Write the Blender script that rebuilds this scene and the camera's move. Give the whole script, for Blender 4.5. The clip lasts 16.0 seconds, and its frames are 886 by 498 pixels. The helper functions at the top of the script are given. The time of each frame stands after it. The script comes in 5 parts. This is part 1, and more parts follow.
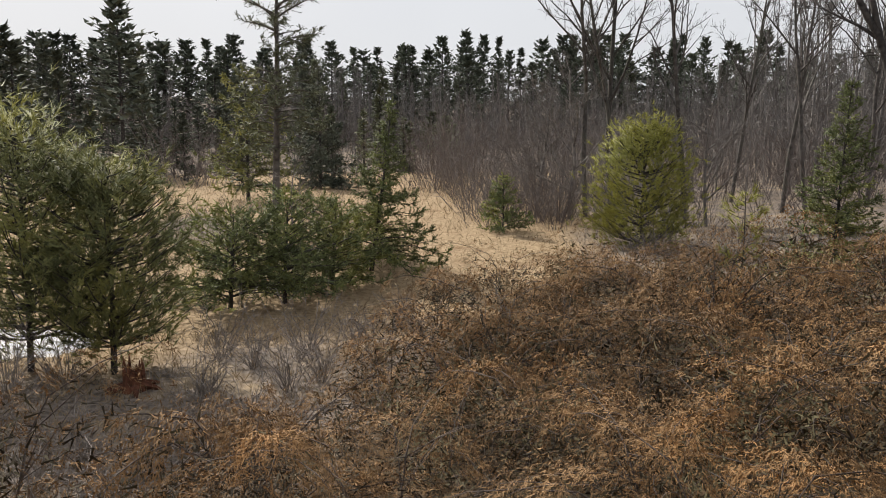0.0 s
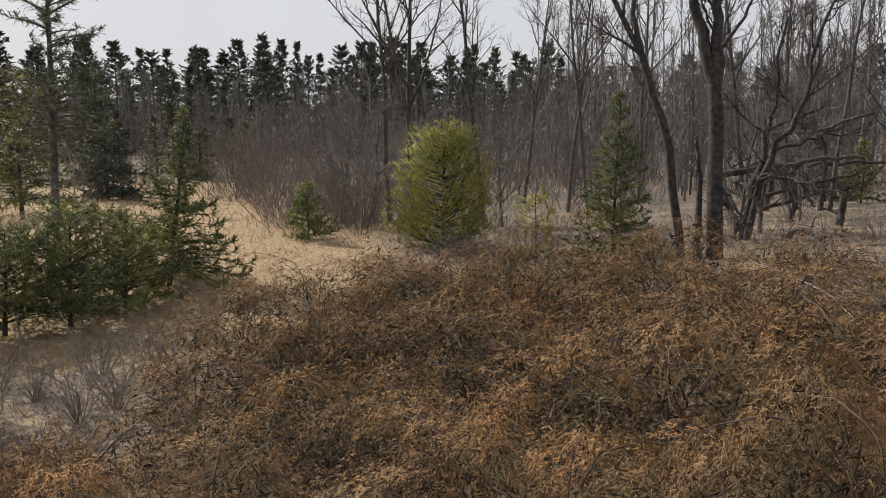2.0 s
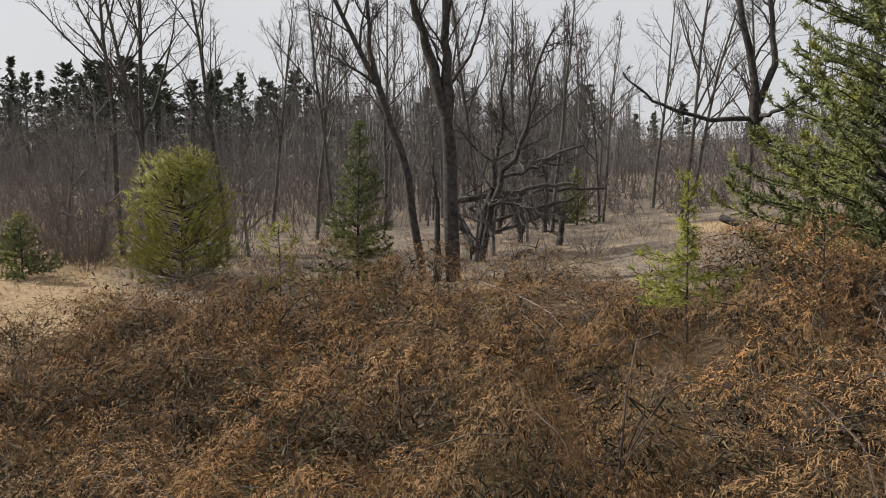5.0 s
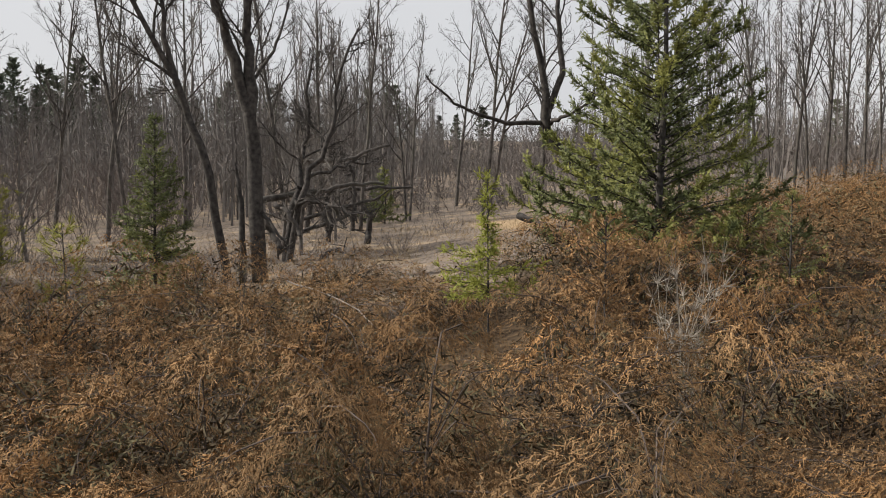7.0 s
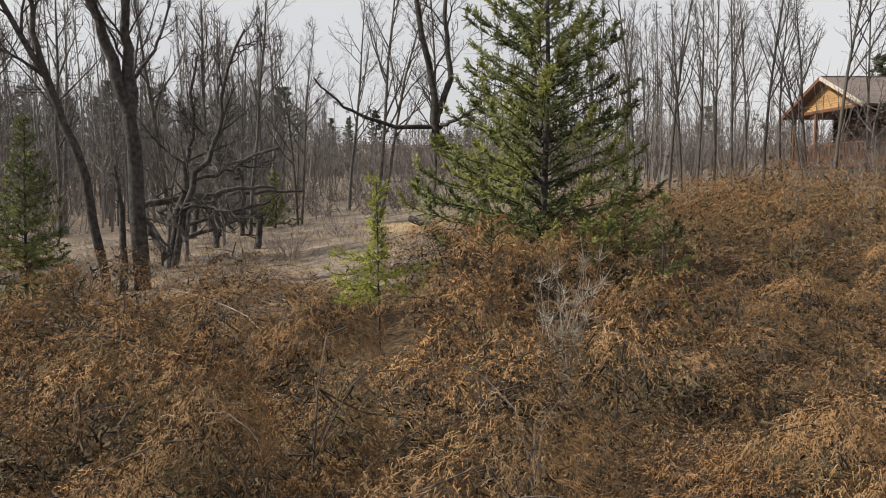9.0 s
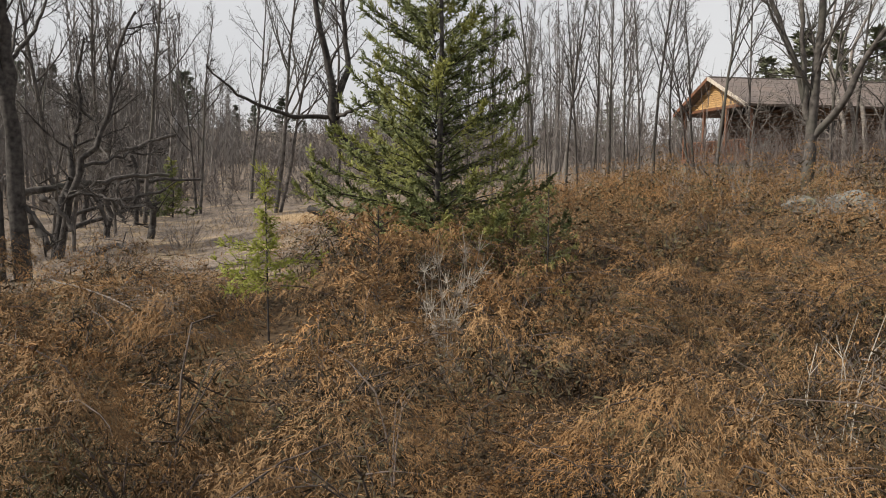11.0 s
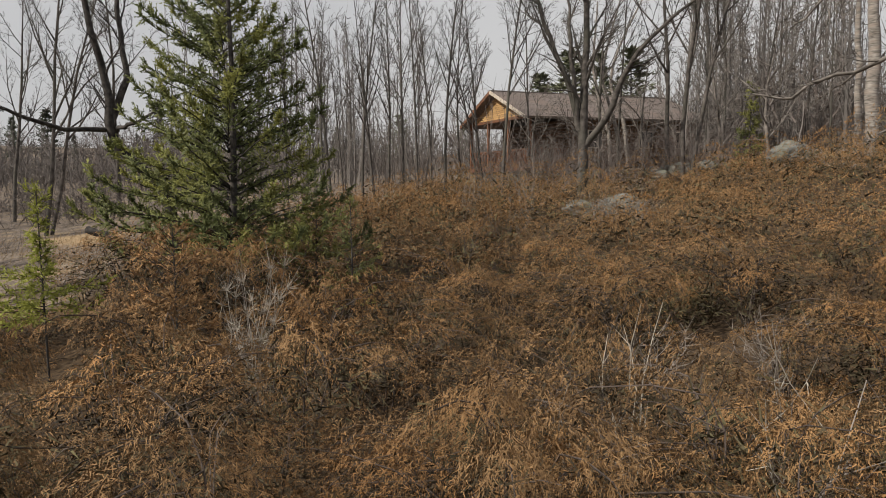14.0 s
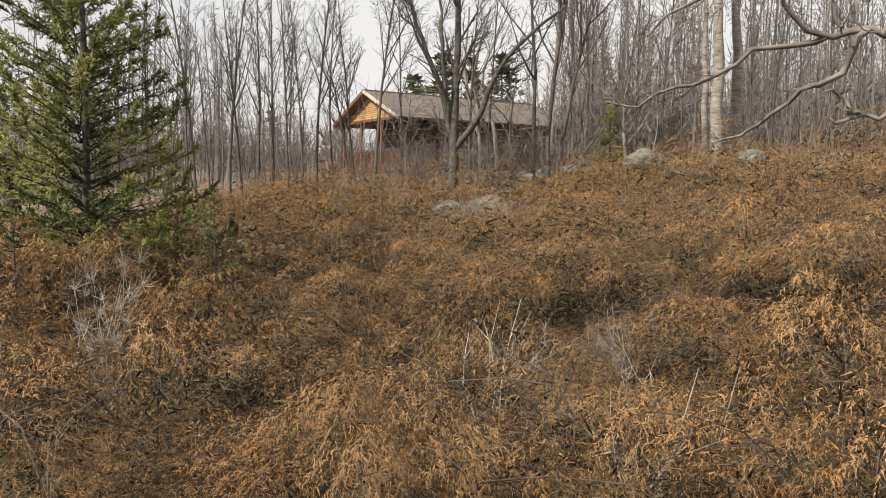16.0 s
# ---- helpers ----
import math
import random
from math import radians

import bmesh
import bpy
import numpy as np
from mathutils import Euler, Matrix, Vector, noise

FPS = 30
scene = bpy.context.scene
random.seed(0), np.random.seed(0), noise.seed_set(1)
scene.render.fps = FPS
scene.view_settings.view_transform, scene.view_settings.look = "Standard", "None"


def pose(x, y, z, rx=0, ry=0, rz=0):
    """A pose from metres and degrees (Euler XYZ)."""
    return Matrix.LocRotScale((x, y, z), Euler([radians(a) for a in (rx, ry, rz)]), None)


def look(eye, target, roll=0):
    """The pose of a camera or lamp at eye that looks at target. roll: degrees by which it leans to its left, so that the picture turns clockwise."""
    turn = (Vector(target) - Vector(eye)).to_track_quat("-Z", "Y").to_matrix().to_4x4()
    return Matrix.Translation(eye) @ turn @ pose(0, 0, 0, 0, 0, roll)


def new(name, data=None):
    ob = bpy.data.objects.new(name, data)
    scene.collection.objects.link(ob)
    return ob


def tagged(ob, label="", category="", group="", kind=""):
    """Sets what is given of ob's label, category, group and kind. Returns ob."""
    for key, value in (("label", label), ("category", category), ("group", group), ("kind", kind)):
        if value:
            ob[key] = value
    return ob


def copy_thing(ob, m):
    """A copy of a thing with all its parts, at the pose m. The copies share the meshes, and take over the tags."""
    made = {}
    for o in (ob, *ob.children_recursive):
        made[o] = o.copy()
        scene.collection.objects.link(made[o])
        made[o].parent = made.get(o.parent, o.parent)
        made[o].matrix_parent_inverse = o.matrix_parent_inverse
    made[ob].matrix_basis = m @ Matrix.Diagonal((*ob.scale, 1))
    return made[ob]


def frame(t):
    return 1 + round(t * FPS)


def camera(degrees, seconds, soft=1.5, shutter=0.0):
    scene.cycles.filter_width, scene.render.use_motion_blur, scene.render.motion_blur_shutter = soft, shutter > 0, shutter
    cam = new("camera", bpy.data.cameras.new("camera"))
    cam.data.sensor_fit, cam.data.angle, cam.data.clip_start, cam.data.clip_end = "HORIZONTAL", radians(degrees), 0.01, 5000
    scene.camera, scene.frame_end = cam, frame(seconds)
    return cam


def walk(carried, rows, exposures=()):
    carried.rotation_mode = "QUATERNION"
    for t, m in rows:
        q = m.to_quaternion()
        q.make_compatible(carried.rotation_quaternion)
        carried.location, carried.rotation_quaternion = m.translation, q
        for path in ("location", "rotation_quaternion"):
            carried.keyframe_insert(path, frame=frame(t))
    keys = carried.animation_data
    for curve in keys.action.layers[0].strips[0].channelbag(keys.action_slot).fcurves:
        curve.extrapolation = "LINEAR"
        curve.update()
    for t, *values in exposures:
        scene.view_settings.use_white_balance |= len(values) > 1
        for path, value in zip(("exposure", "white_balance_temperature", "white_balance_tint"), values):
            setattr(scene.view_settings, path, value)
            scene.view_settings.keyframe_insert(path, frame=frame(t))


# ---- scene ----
# A pan across a winter clearing: rust-brown junipers in front, meadow, young conifers, bare woods, a cabin.
# The plan is polar about the viewpoint: azimuth in degrees (0 = +y, 90 = +x) and metres.
EYE = 2.6
cam = camera(61.3, 16.0, soft=1.0)
walk(cam, [
    (0.0, pose(0.000, 0.000, EYE + -0.000, 82.34, -0.21, 0.03)),
    (0.5, pose(-0.013, 0.045, EYE + -0.009, 82.29, 0.32, -3.88)),
    (1.0, pose(-0.081, -0.041, EYE + 0.025, 82.32, 0.39, -9.23)),
    (1.5, pose(-0.064, -0.077, EYE + 0.015, 82.52, 0.71, -11.88)),
    (2.0, pose(0.017, -0.055, EYE + 0.023, 82.75, 0.30, -14.84)),
    (2.5, pose(0.120, -0.042, EYE + 0.018, 82.97, 0.03, -16.33)),
    (3.0, pose(0.198, -0.083, EYE + 0.025, 83.14, -0.24, -19.15)),
    (3.5, pose(0.214, -0.096, EYE + 0.038, 83.96, -0.42, -22.62)),
    (4.0, pose(0.242, -0.055, EYE + 0.043, 84.49, -0.02, -26.11)),
    (6.5, pose(0.232, -0.125, EYE + 0.041, 84.48, 0.01, -44.84)),
    (7.0, pose(0.220, -0.121, EYE + 0.035, 84.59, -0.05, -48.15)),
    (7.5, pose(0.189, -0.132, EYE + 0.039, 84.61, -0.24, -50.92)),
    (8.0, pose(0.174, -0.145, EYE + 0.043, 84.58, -0.10, -53.58)),
    (10.5, pose(0.195, -0.505, EYE + 0.048, 84.69, -0.40, -60.23)),
    (11.0, pose(0.174, -0.583, EYE + 0.054, 84.15, -0.69, -63.05)),
    (11.5, pose(0.177, -0.600, EYE + 0.047, 83.73, -0.73, -64.43)),
    (12.0, pose(0.186, -0.552, EYE + 0.050, 83.76, -0.48, -66.98)),
    (12.5, pose(0.198, -0.491, EYE + 0.047, 83.99, -0.33, -70.34)),
    (13.0, pose(0.186, -0.490, EYE + 0.048, 84.46, 0.17, -73.06)),
    (13.5, pose(0.182, -0.481, EYE + 0.056, 84.96, 0.46, -75.99)),
    (14.0, pose(0.171, -0.474, EYE + 0.049, 85.06, 0.68, -78.69)),
    (14.5, pose(0.148, -0.459, EYE + 0.036, 85.01, 0.74, -81.50)),
    (15.0, pose(0.133, -0.435, EYE + 0.023, 84.93, 0.67, -84.39)),
    (15.5, pose(0.148, -0.457, EYE + 0.020, 84.90, 0.47, -86.57)),
    (16.0, pose(0.150, -0.560, EYE + 0.028, 85.06, -0.54, -88.26)),
], exposures=[(0.0, 0.34, 6400, 10), (1.0, 0.13, 6400, 10), (2.5, 0.21, 6400, 10), (4.0, 0.2, 6450, 10), (8.0, 0.29, 6550, 10), (11.0, 0.29, 6600, 10), (13.0, 0.25, 6600, 10), (13.5, 0.04, 6650, 10), (14.0, -0.05, 6650, 10), (15.0, 0.06, 6700, 10), (15.5, 0.38, 6750, 10), (16.0, 0.52, 6800, 10)])

# ---- light: thin bright cloud with a soft sun ahead and to one side ----
SUN_AZ, SUN_EL = -38.0, 42.0
world = bpy.data.worlds.new("world")
scene.world = world
world.use_nodes = True
wn, wl = world.node_tree.nodes, world.node_tree.links
sky = wn.new("ShaderNodeTexSky")
sky.sky_type, sky.sun_disc = "NISHITA", False
sky.sun_elevation, sky.sun_rotation = radians(SUN_EL), radians(SUN_AZ)
sky.air_density, sky.dust_density, sky.ozone_density = 1.0, 4.0, 1.0
cloud = wn.new("ShaderNodeTexNoise")
cloud.inputs["Scale"].default_value, cloud.inputs["Detail"].default_value = 1.6, 4.0
ramp = wn.new("ShaderNodeValToRGB")
ramp.color_ramp.elements[0].position, ramp.color_ramp.elements[0].color = 0.3, (7.2, 7.3, 7.6, 1)
ramp.color_ramp.elements[1].position, ramp.color_ramp.elements[1].color = 0.7, (8.6, 8.6, 8.7, 1)
mixw = wn.new("ShaderNodeMix")
mixw.data_type = "RGBA"
mixw.inputs["Factor"].default_value = 0.86
wl.new(cloud.outputs["Fac"], ramp.inputs["Fac"])
wl.new(sky.outputs["Color"], mixw.inputs["A"])
wl.new(ramp.outputs["Color"], mixw.inputs["B"])
wl.new(mixw.outputs["Result"], wn["Background"].inputs["Color"])
wn["Background"].inputs["Strength"].default_value = 0.079
sun = new("sun", bpy.data.lights.new("sun", "SUN"))
sun.data.energy, sun.data.angle, sun.data.color = 5.0, radians(1.2), (1.0, 0.93, 0.82)
sa, se = radians(SUN_AZ), radians(SUN_EL)
sun.matrix_world = look((0, 0, 0), (-math.sin(sa) * math.cos(se), -math.cos(sa) * math.cos(se), -math.sin(se)))
sun.location = (-20, 30, 40)


# ---- materials ----
def material(name, dark, light, scale=8.0, rough=0.85, bump=0.3, island=0.0, random_object=0.0, third=None, third_scale=1.5,
             translucent=0.0, stretch=(1, 1, 1), metal=0.0, bump_scale=None):
    """Two colours mixed by fine noise, a third by coarse noise; islands and objects vary in value."""
    m = bpy.data.materials.new(name)
    m.use_nodes = True
    n, l = m.node_tree.nodes, m.node_tree.links
    bsdf = n["Principled BSDF"]
    bsdf.inputs["Roughness"].default_value, bsdf.inputs["Metallic"].default_value = rough, metal
    bsdf.inputs["Specular IOR Level"].default_value = 0.25
    geo = n.new("ShaderNodeNewGeometry")
    mapping = n.new("ShaderNodeMapping")
    mapping.inputs["Scale"].default_value = stretch
    coord = n.new("ShaderNodeTexCoord")
    l.new((geo.outputs["Position"] if stretch == (1, 1, 1) else coord.outputs["Object"]), mapping.inputs["Vector"])
    fine = n.new("ShaderNodeTexNoise")
    fine.inputs["Scale"].default_value, fine.inputs["Detail"].default_value = scale, 6.0
    l.new(mapping.outputs["Vector"], fine.inputs["Vector"])
    fr = n.new("ShaderNodeMapRange")
    fr.inputs["From Min"].default_value, fr.inputs["From Max"].default_value = 0.32, 0.68
    l.new(fine.outputs["Fac"], fr.inputs["Value"])
    factor = fr.outputs["Result"]
    if island:
        mi = n.new("ShaderNodeMix")
        mi.inputs["Factor"].default_value = island
        l.new(factor, mi.inputs["A"])
        l.new(geo.outputs["Random Per Island"], mi.inputs["B"])
        factor = mi.outputs["Result"]
    mix = n.new("ShaderNodeMix")
    mix.data_type = "RGBA"
    mix.inputs["A"].default_value, mix.inputs["B"].default_value = (*dark, 1), (*light, 1)
    l.new(factor, mix.inputs["Factor"])
    colour = mix.outputs["Result"]
    if third:
        coarse = n.new("ShaderNodeTexNoise")
        coarse.inputs["Scale"].default_value, coarse.inputs["Detail"].default_value = third_scale, 4.0
        l.new(mapping.outputs["Vector"], coarse.inputs["Vector"])
        cr = n.new("ShaderNodeMapRange")
        cr.inputs["From Min"].default_value, cr.inputs["From Max"].default_value = 0.48, 0.66
        l.new(coarse.outputs["Fac"], cr.inputs["Value"])
        m3 = n.new("ShaderNodeMix")
        m3.data_type = "RGBA"
        m3.inputs["B"].default_value = (*third, 1)
        l.new(cr.outputs["Result"], m3.inputs["Factor"])
        l.new(colour, m3.inputs["A"])
        colour = m3.outputs["Result"]
    if random_object:
        info = n.new("ShaderNodeObjectInfo")
        vr = n.new("ShaderNodeMapRange")
        vr.inputs["To Min"].default_value, vr.inputs["To Max"].default_value = 1 - random_object, 1 + random_object
        l.new(info.outputs["Random"], vr.inputs["Value"])
        hsv = n.new("ShaderNodeHueSaturation")
        l.new(vr.outputs["Result"], hsv.inputs["Value"])
        l.new(colour, hsv.inputs["Color"])
        colour = hsv.outputs["Color"]
    l.new(colour, bsdf.inputs["Base Color"])
    if bump:
        b = n.new("ShaderNodeBump")
        b.inputs["Strength"].default_value, b.inputs["Distance"].default_value = bump, 0.02
        l.new(fine.outputs["Fac"], b.inputs["Height"])
        l.new(b.outputs["Normal"], bsdf.inputs["Normal"])
    if translucent:
        tr = n.new("ShaderNodeBsdfTranslucent")
        l.new(colour, tr.inputs["Color"])
        ms = n.new("ShaderNodeMixShader")
        ms.inputs["Fac"].default_value = translucent
        l.new(bsdf.outputs["BSDF"], ms.inputs[1])
        l.new(tr.outputs["BSDF"], ms.inputs[2])
        l.new(ms.outputs["Shader"], n["Material Output"].inputs["Surface"])
    return m


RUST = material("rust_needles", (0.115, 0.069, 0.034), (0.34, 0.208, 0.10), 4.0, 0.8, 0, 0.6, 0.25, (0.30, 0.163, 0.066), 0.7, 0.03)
# Olive-grey inner needles, darkened further so the colour itself holds the gaps' shade.
OLIVE_SHADED = material("shaded_olive_needles", (0.018, 0.0145, 0.010), (0.09, 0.07, 0.042), 3.0, 0.9, 0, 0.6, 0.2, (0.105, 0.093, 0.048), 0.9, 0.0)
DEAD_TWIG = material("dead_twigs", (0.10, 0.085, 0.075), (0.30, 0.265, 0.24), 9.0, 0.9, 0, 0.6)
PALE_STEM = material("pale_stems", (0.16, 0.14, 0.12), (0.46, 0.42, 0.36), 9.0, 0.9, 0, 0.4)
STEM = material("stem_bark", (0.035, 0.028, 0.024), (0.15, 0.12, 0.105), 14.0, 0.9, 0.4, 0.6)
SPRUCE = material("spruce_needles", (0.045, 0.06, 0.028), (0.21, 0.235, 0.09), 2.5, 0.6, 0, 0.6, 0.12, (0.26, 0.265, 0.075), 0.8, 0.25)
FRESH = material("fresh_needles", (0.17, 0.19, 0.036), (0.40, 0.42, 0.09), 3.0, 0.6, 0, 0.6, 0.1, None, 1, 0.35)
PINE = material("pine_needles", (0.06, 0.07, 0.03), (0.24, 0.25, 0.10), 3.0, 0.6, 0, 0.6, 0.12, (0.31, 0.30, 0.09), 1.2, 0.25)
YELLOW_PINE = material("yellow_pine_needles", (0.12, 0.13, 0.028), (0.37, 0.35, 0.08), 3.0, 0.6, 0, 0.6, 0, (0.20, 0.21, 0.045), 1.4, 0.3)
FAR_PINE = material("far_pine_needles", (0.045, 0.055, 0.043), (0.14, 0.155, 0.11), 1.2, 0.8, 0, 0.6, 0.3)
MID_PINE = material("grey_green_needles", (0.07, 0.08, 0.05), (0.19, 0.20, 0.125), 1.2, 0.8, 0, 0.6, 0.25)
BARK_GREY = material("grey_bark", (0.038, 0.034, 0.031), (0.12, 0.108, 0.10), 6.0, 0.9, 0.5, 0, 0.2, (0.085, 0.082, 0.07), 1.0)
BARK_DARK = material("dark_bark", (0.024, 0.022, 0.021), (0.085, 0.077, 0.072), 9.0, 0.9, 0.6)
BARK_PALE = material("pale_bark", (0.07, 0.063, 0.057), (0.21, 0.19, 0.175), 6.0, 0.9, 0.4, 0, 0.2)
FAR_BARK = material("far_bark", (0.075, 0.069, 0.066), (0.22, 0.203, 0.193), 1.5, 0.95, 0, 0.7)
BRUSH = material("brush_twigs", (0.075, 0.066, 0.062), (0.24, 0.212, 0.20), 1.2, 0.95, 0, 0.6, 0, (0.13, 0.105, 0.096), 0.12)
BIRCH = material("birch_bark", (0.09, 0.08, 0.072), (0.34, 0.315, 0.29), 3.0, 0.8, 0.4, 0, 0, (0.26, 0.22, 0.19), 1.0, 0, (1.5, 1.5, 7))
STRAW = material("straw_grass", (0.17, 0.125, 0.075), (0.38, 0.29, 0.185), 3.0, 0.9, 0, 0.6, 0, None, 1, 0.2)
ROCK = material("lichen_rock", (0.055, 0.055, 0.052), (0.19, 0.19, 0.178), 6.0, 0.9, 0.7, 0, 0.1, (0.15, 0.15, 0.12), 2.0)
STUMP = material("rotten_wood", (0.05, 0.02, 0.012), (0.16, 0.065, 0.035), 14.0, 0.9, 0.7)
SNOW = material("old_snow", (0.30, 0.31, 0.34), (0.55, 0.56, 0.60), 5.0, 0.6, 0.5, 0, 0, (0.45, 0.42, 0.38), 2.5)
LOG_WALL = material("log_wall", (0.055, 0.03, 0.018), (0.15, 0.085, 0.045), 5.0, 0.6, 0.3, 0, 0.1, None, 1, 0, (1, 6, 6))
GOLD_WOOD = material("golden_siding", (0.34, 0.205, 0.09), (0.52, 0.335, 0.155), 4.0, 0.5, 0.2, 0, 0.12, None, 1, 0, (6, 1, 6))
RED_WOOD = material("stained_wood", (0.11, 0.052, 0.03), (0.21, 0.10, 0.058), 5.0, 0.55, 0.2, 0, 0.08, None, 1, 0, (3, 3, 1))
SHINGLE = material("brown_shingles", (0.10, 0.082, 0.075), (0.19, 0.16, 0.15), 9.0, 0.9, 0.5, 0, 0, (0.17, 0.135, 0.12), 0.8)
WHITE_TRIM = material("pale_trim", (0.40, 0.35, 0.29), (0.55, 0.49, 0.42), 6.0, 0.5, 0.1)
GLASS = material("dark_glass", (0.02, 0.022, 0.025), (0.03, 0.032, 0.036), 2.0, 0.08, 0)
LEAF = material("dry_leaf", (0.35, 0.19, 0.06), (0.62, 0.42, 0.18), 20.0, 0.7, 0, 0.6)


def ground_material():
    """Straw in the meadow, grey-brown litter in the woods, moss and soil patches."""
    m = bpy.data.materials.new("ground_cover")
    m.use_nodes = True
    n, l = m.node_tree.nodes, m.node_tree.links
    bsdf = n["Principled BSDF"]
    bsdf.inputs["Roughness"].default_value = 0.95
    bsdf.inputs["Specular IOR Level"].default_value = 0.1
    geo = n.new("ShaderNodeNewGeometry")

    def noise_at(scale, detail=8.0):
        t = n.new("ShaderNodeTexNoise")
        t.inputs["Scale"].default_value, t.inputs["Detail"].default_value = scale, detail
        l.new(geo.outputs["Position"], t.inputs["Vector"])
        return t.outputs["Fac"]

    def ranged(value, a, b):
        r = n.new("ShaderNodeMapRange")
        r.inputs["From Min"].default_value, r.inputs["From Max"].default_value = a, b
        l.new(value, r.inputs["Value"])
        return r.outputs["Result"]

    def mixed(f, a, b):
        x = n.new("ShaderNodeMix")
        x.data_type = "RGBA"
        l.new(f, x.inputs["Factor"])
        for key, c in (("A", a), ("B", b)):
            if isinstance(c, tuple):
                x.inputs[key].default_value = (*c, 1)
            else:
                l.new(c, x.inputs[key])
        return x.outputs["Result"]

    fine, mid, coarse = noise_at(9.0), noise_at(1.1), noise_at(0.22, 3.0)
    straw = mixed(ranged(fine, 0.3, 0.7), (0.21, 0.15, 0.088), (0.38, 0.285, 0.18))
    litter = mixed(ranged(fine, 0.3, 0.7), (0.075, 0.06, 0.048), (0.24, 0.20, 0.17))
    litter = mixed(ranged(mid, 0.52, 0.7), litter, (0.30, 0.23, 0.15))
    straw = mixed(ranged(mid, 0.56, 0.72), straw, (0.20, 0.13, 0.075))
    attribute = n.new("ShaderNodeAttribute")
    attribute.attribute_name = "meadow"
    wob = n.new("ShaderNodeMath")
    wob.operation = "ADD"
    l.new(attribute.outputs["Fac"], wob.inputs[0])
    c2 = n.new("ShaderNodeMapRange")
    c2.inputs["To Min"].default_value, c2.inputs["To Max"].default_value = -0.5, 0.5
    l.new(coarse, c2.inputs["Value"])
    l.new(c2.outputs["Result"], wob.inputs[1])
    # Darker brown ground for the area where junipers grow.
    brown_ground = mixed(ranged(fine, 0.3, 0.7), (0.028, 0.021, 0.016), (0.11, 0.075, 0.045))
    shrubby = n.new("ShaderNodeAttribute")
    shrubby.attribute_name = "brown_ground"
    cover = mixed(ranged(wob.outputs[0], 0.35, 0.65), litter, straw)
    l.new(mixed(shrubby.outputs["Fac"], cover, brown_ground), bsdf.inputs["Base Color"])
    b = n.new("ShaderNodeBump")
    b.inputs["Strength"].default_value, b.inputs["Distance"].default_value = 0.8, 0.06
    l.new(fine, b.inputs["Height"])
    l.new(b.outputs["Normal"], bsdf.inputs["Normal"])
    return m


GROUND = ground_material()

# ---- the plan ----
DIST = np.array([0, 4, 8, 14, 22, 35, 60, 120, 400.0])
AZIM = np.array([-60, -20, 0, 20, 40, 60, 80, 95, 106, 130.0])
HEIGHT = np.array([
    [1, -0.3, -0.58, -0.42, 0.1, 0.4, 0.6, 4, 28],
    [1, -0.3, -0.58, -0.42, 0.1, 0.3, 0.5, 4, 28],
    [1, -0.2, -0.58, -0.42, 0.1, 0.3, 0.8, 4, 28],
    [1, -0.05, -0.23, -0.17, 0, 0.2, 1, 4, 26],
    [1, 0.1, -0.03, 0.18, 0.45, 0.6, 1.6, 4, 24],
    [1, 0.15, 0.12, 0.68, 1.1, 1.4, 2.4, 4.5, 22],
    [1, 0.15, 0.07, 0.68, 1.5, 2.25, 3.2, 4.5, 18],
    [1, 0.1, 0.02, 0.78, 1.75, 3.1, 4.2, 6, 24],
    [1, 0.1, 0.17, 1.25, 2.65, 3.8, 5.2, 9, 36],
    [1, 0.1, 0.22, 1.78, 3.2, 4.2, 5.6, 10, 40]])


BUSH_AZ = [-60, -34, -24, -14, -4, 4, 11, 24, 34, 48, 56, 66, 78, 90, 104, 140]
BUSH_OUT = [5.8, 5.8, 6.0, 7.2, 9.8, 14.5, 17.5, 15.0, 14.5, 14.5, 17.0, 24.0, 33.0, 30.0, 27.0, 25.0]


def ground_z(x, y):
    """Height of the ground, for numbers or arrays."""
    x, y = np.asarray(x, float), np.asarray(y, float)
    d = np.clip(np.hypot(x, y), 0, 399)
    a = np.degrees(np.arctan2(x, y))
    a = np.where(a < -125, a + 360, a)
    back = np.clip((a - 130) / 60, 0, 1)
    a = np.clip(a, -60, 130 - 1e-6)
    i = np.clip(np.searchsorted(AZIM, a, side="right") - 1, 0, len(AZIM) - 2)
    j = np.clip(np.searchsorted(DIST, d, side="right") - 1, 0, len(DIST) - 2)
    u, v = (a - AZIM[i]) / (AZIM[i + 1] - AZIM[i]), (d - DIST[j]) / (DIST[j + 1] - DIST[j])
    u, v = u * u * (3 - 2 * u), v
    z = (HEIGHT[i, j] * (1 - u) + HEIGHT[i + 1, j] * u) * (1 - v) + (HEIGHT[i, j + 1] * (1 - u) + HEIGHT[i + 1, j + 1] * u) * v
    z = z * (1 - back) + 1.0 * back
    return z + 0.06 * np.sin(1.1 * x + 0.4) * np.cos(0.9 * y) * np.clip(d / 6, 0, 1)


def spot(az, d):
    """A point on the ground."""
    x, y = d * math.sin(radians(az)), d * math.cos(radians(az))
    return Vector((x, y, float(ground_z(x, y))))


def aloft(az, el, d):
    """A point d metres off over the ground plan, el degrees above the eye."""
    return np.array((d * math.sin(radians(az)), d * math.cos(radians(az)), EYE + d * math.tan(radians(el))))


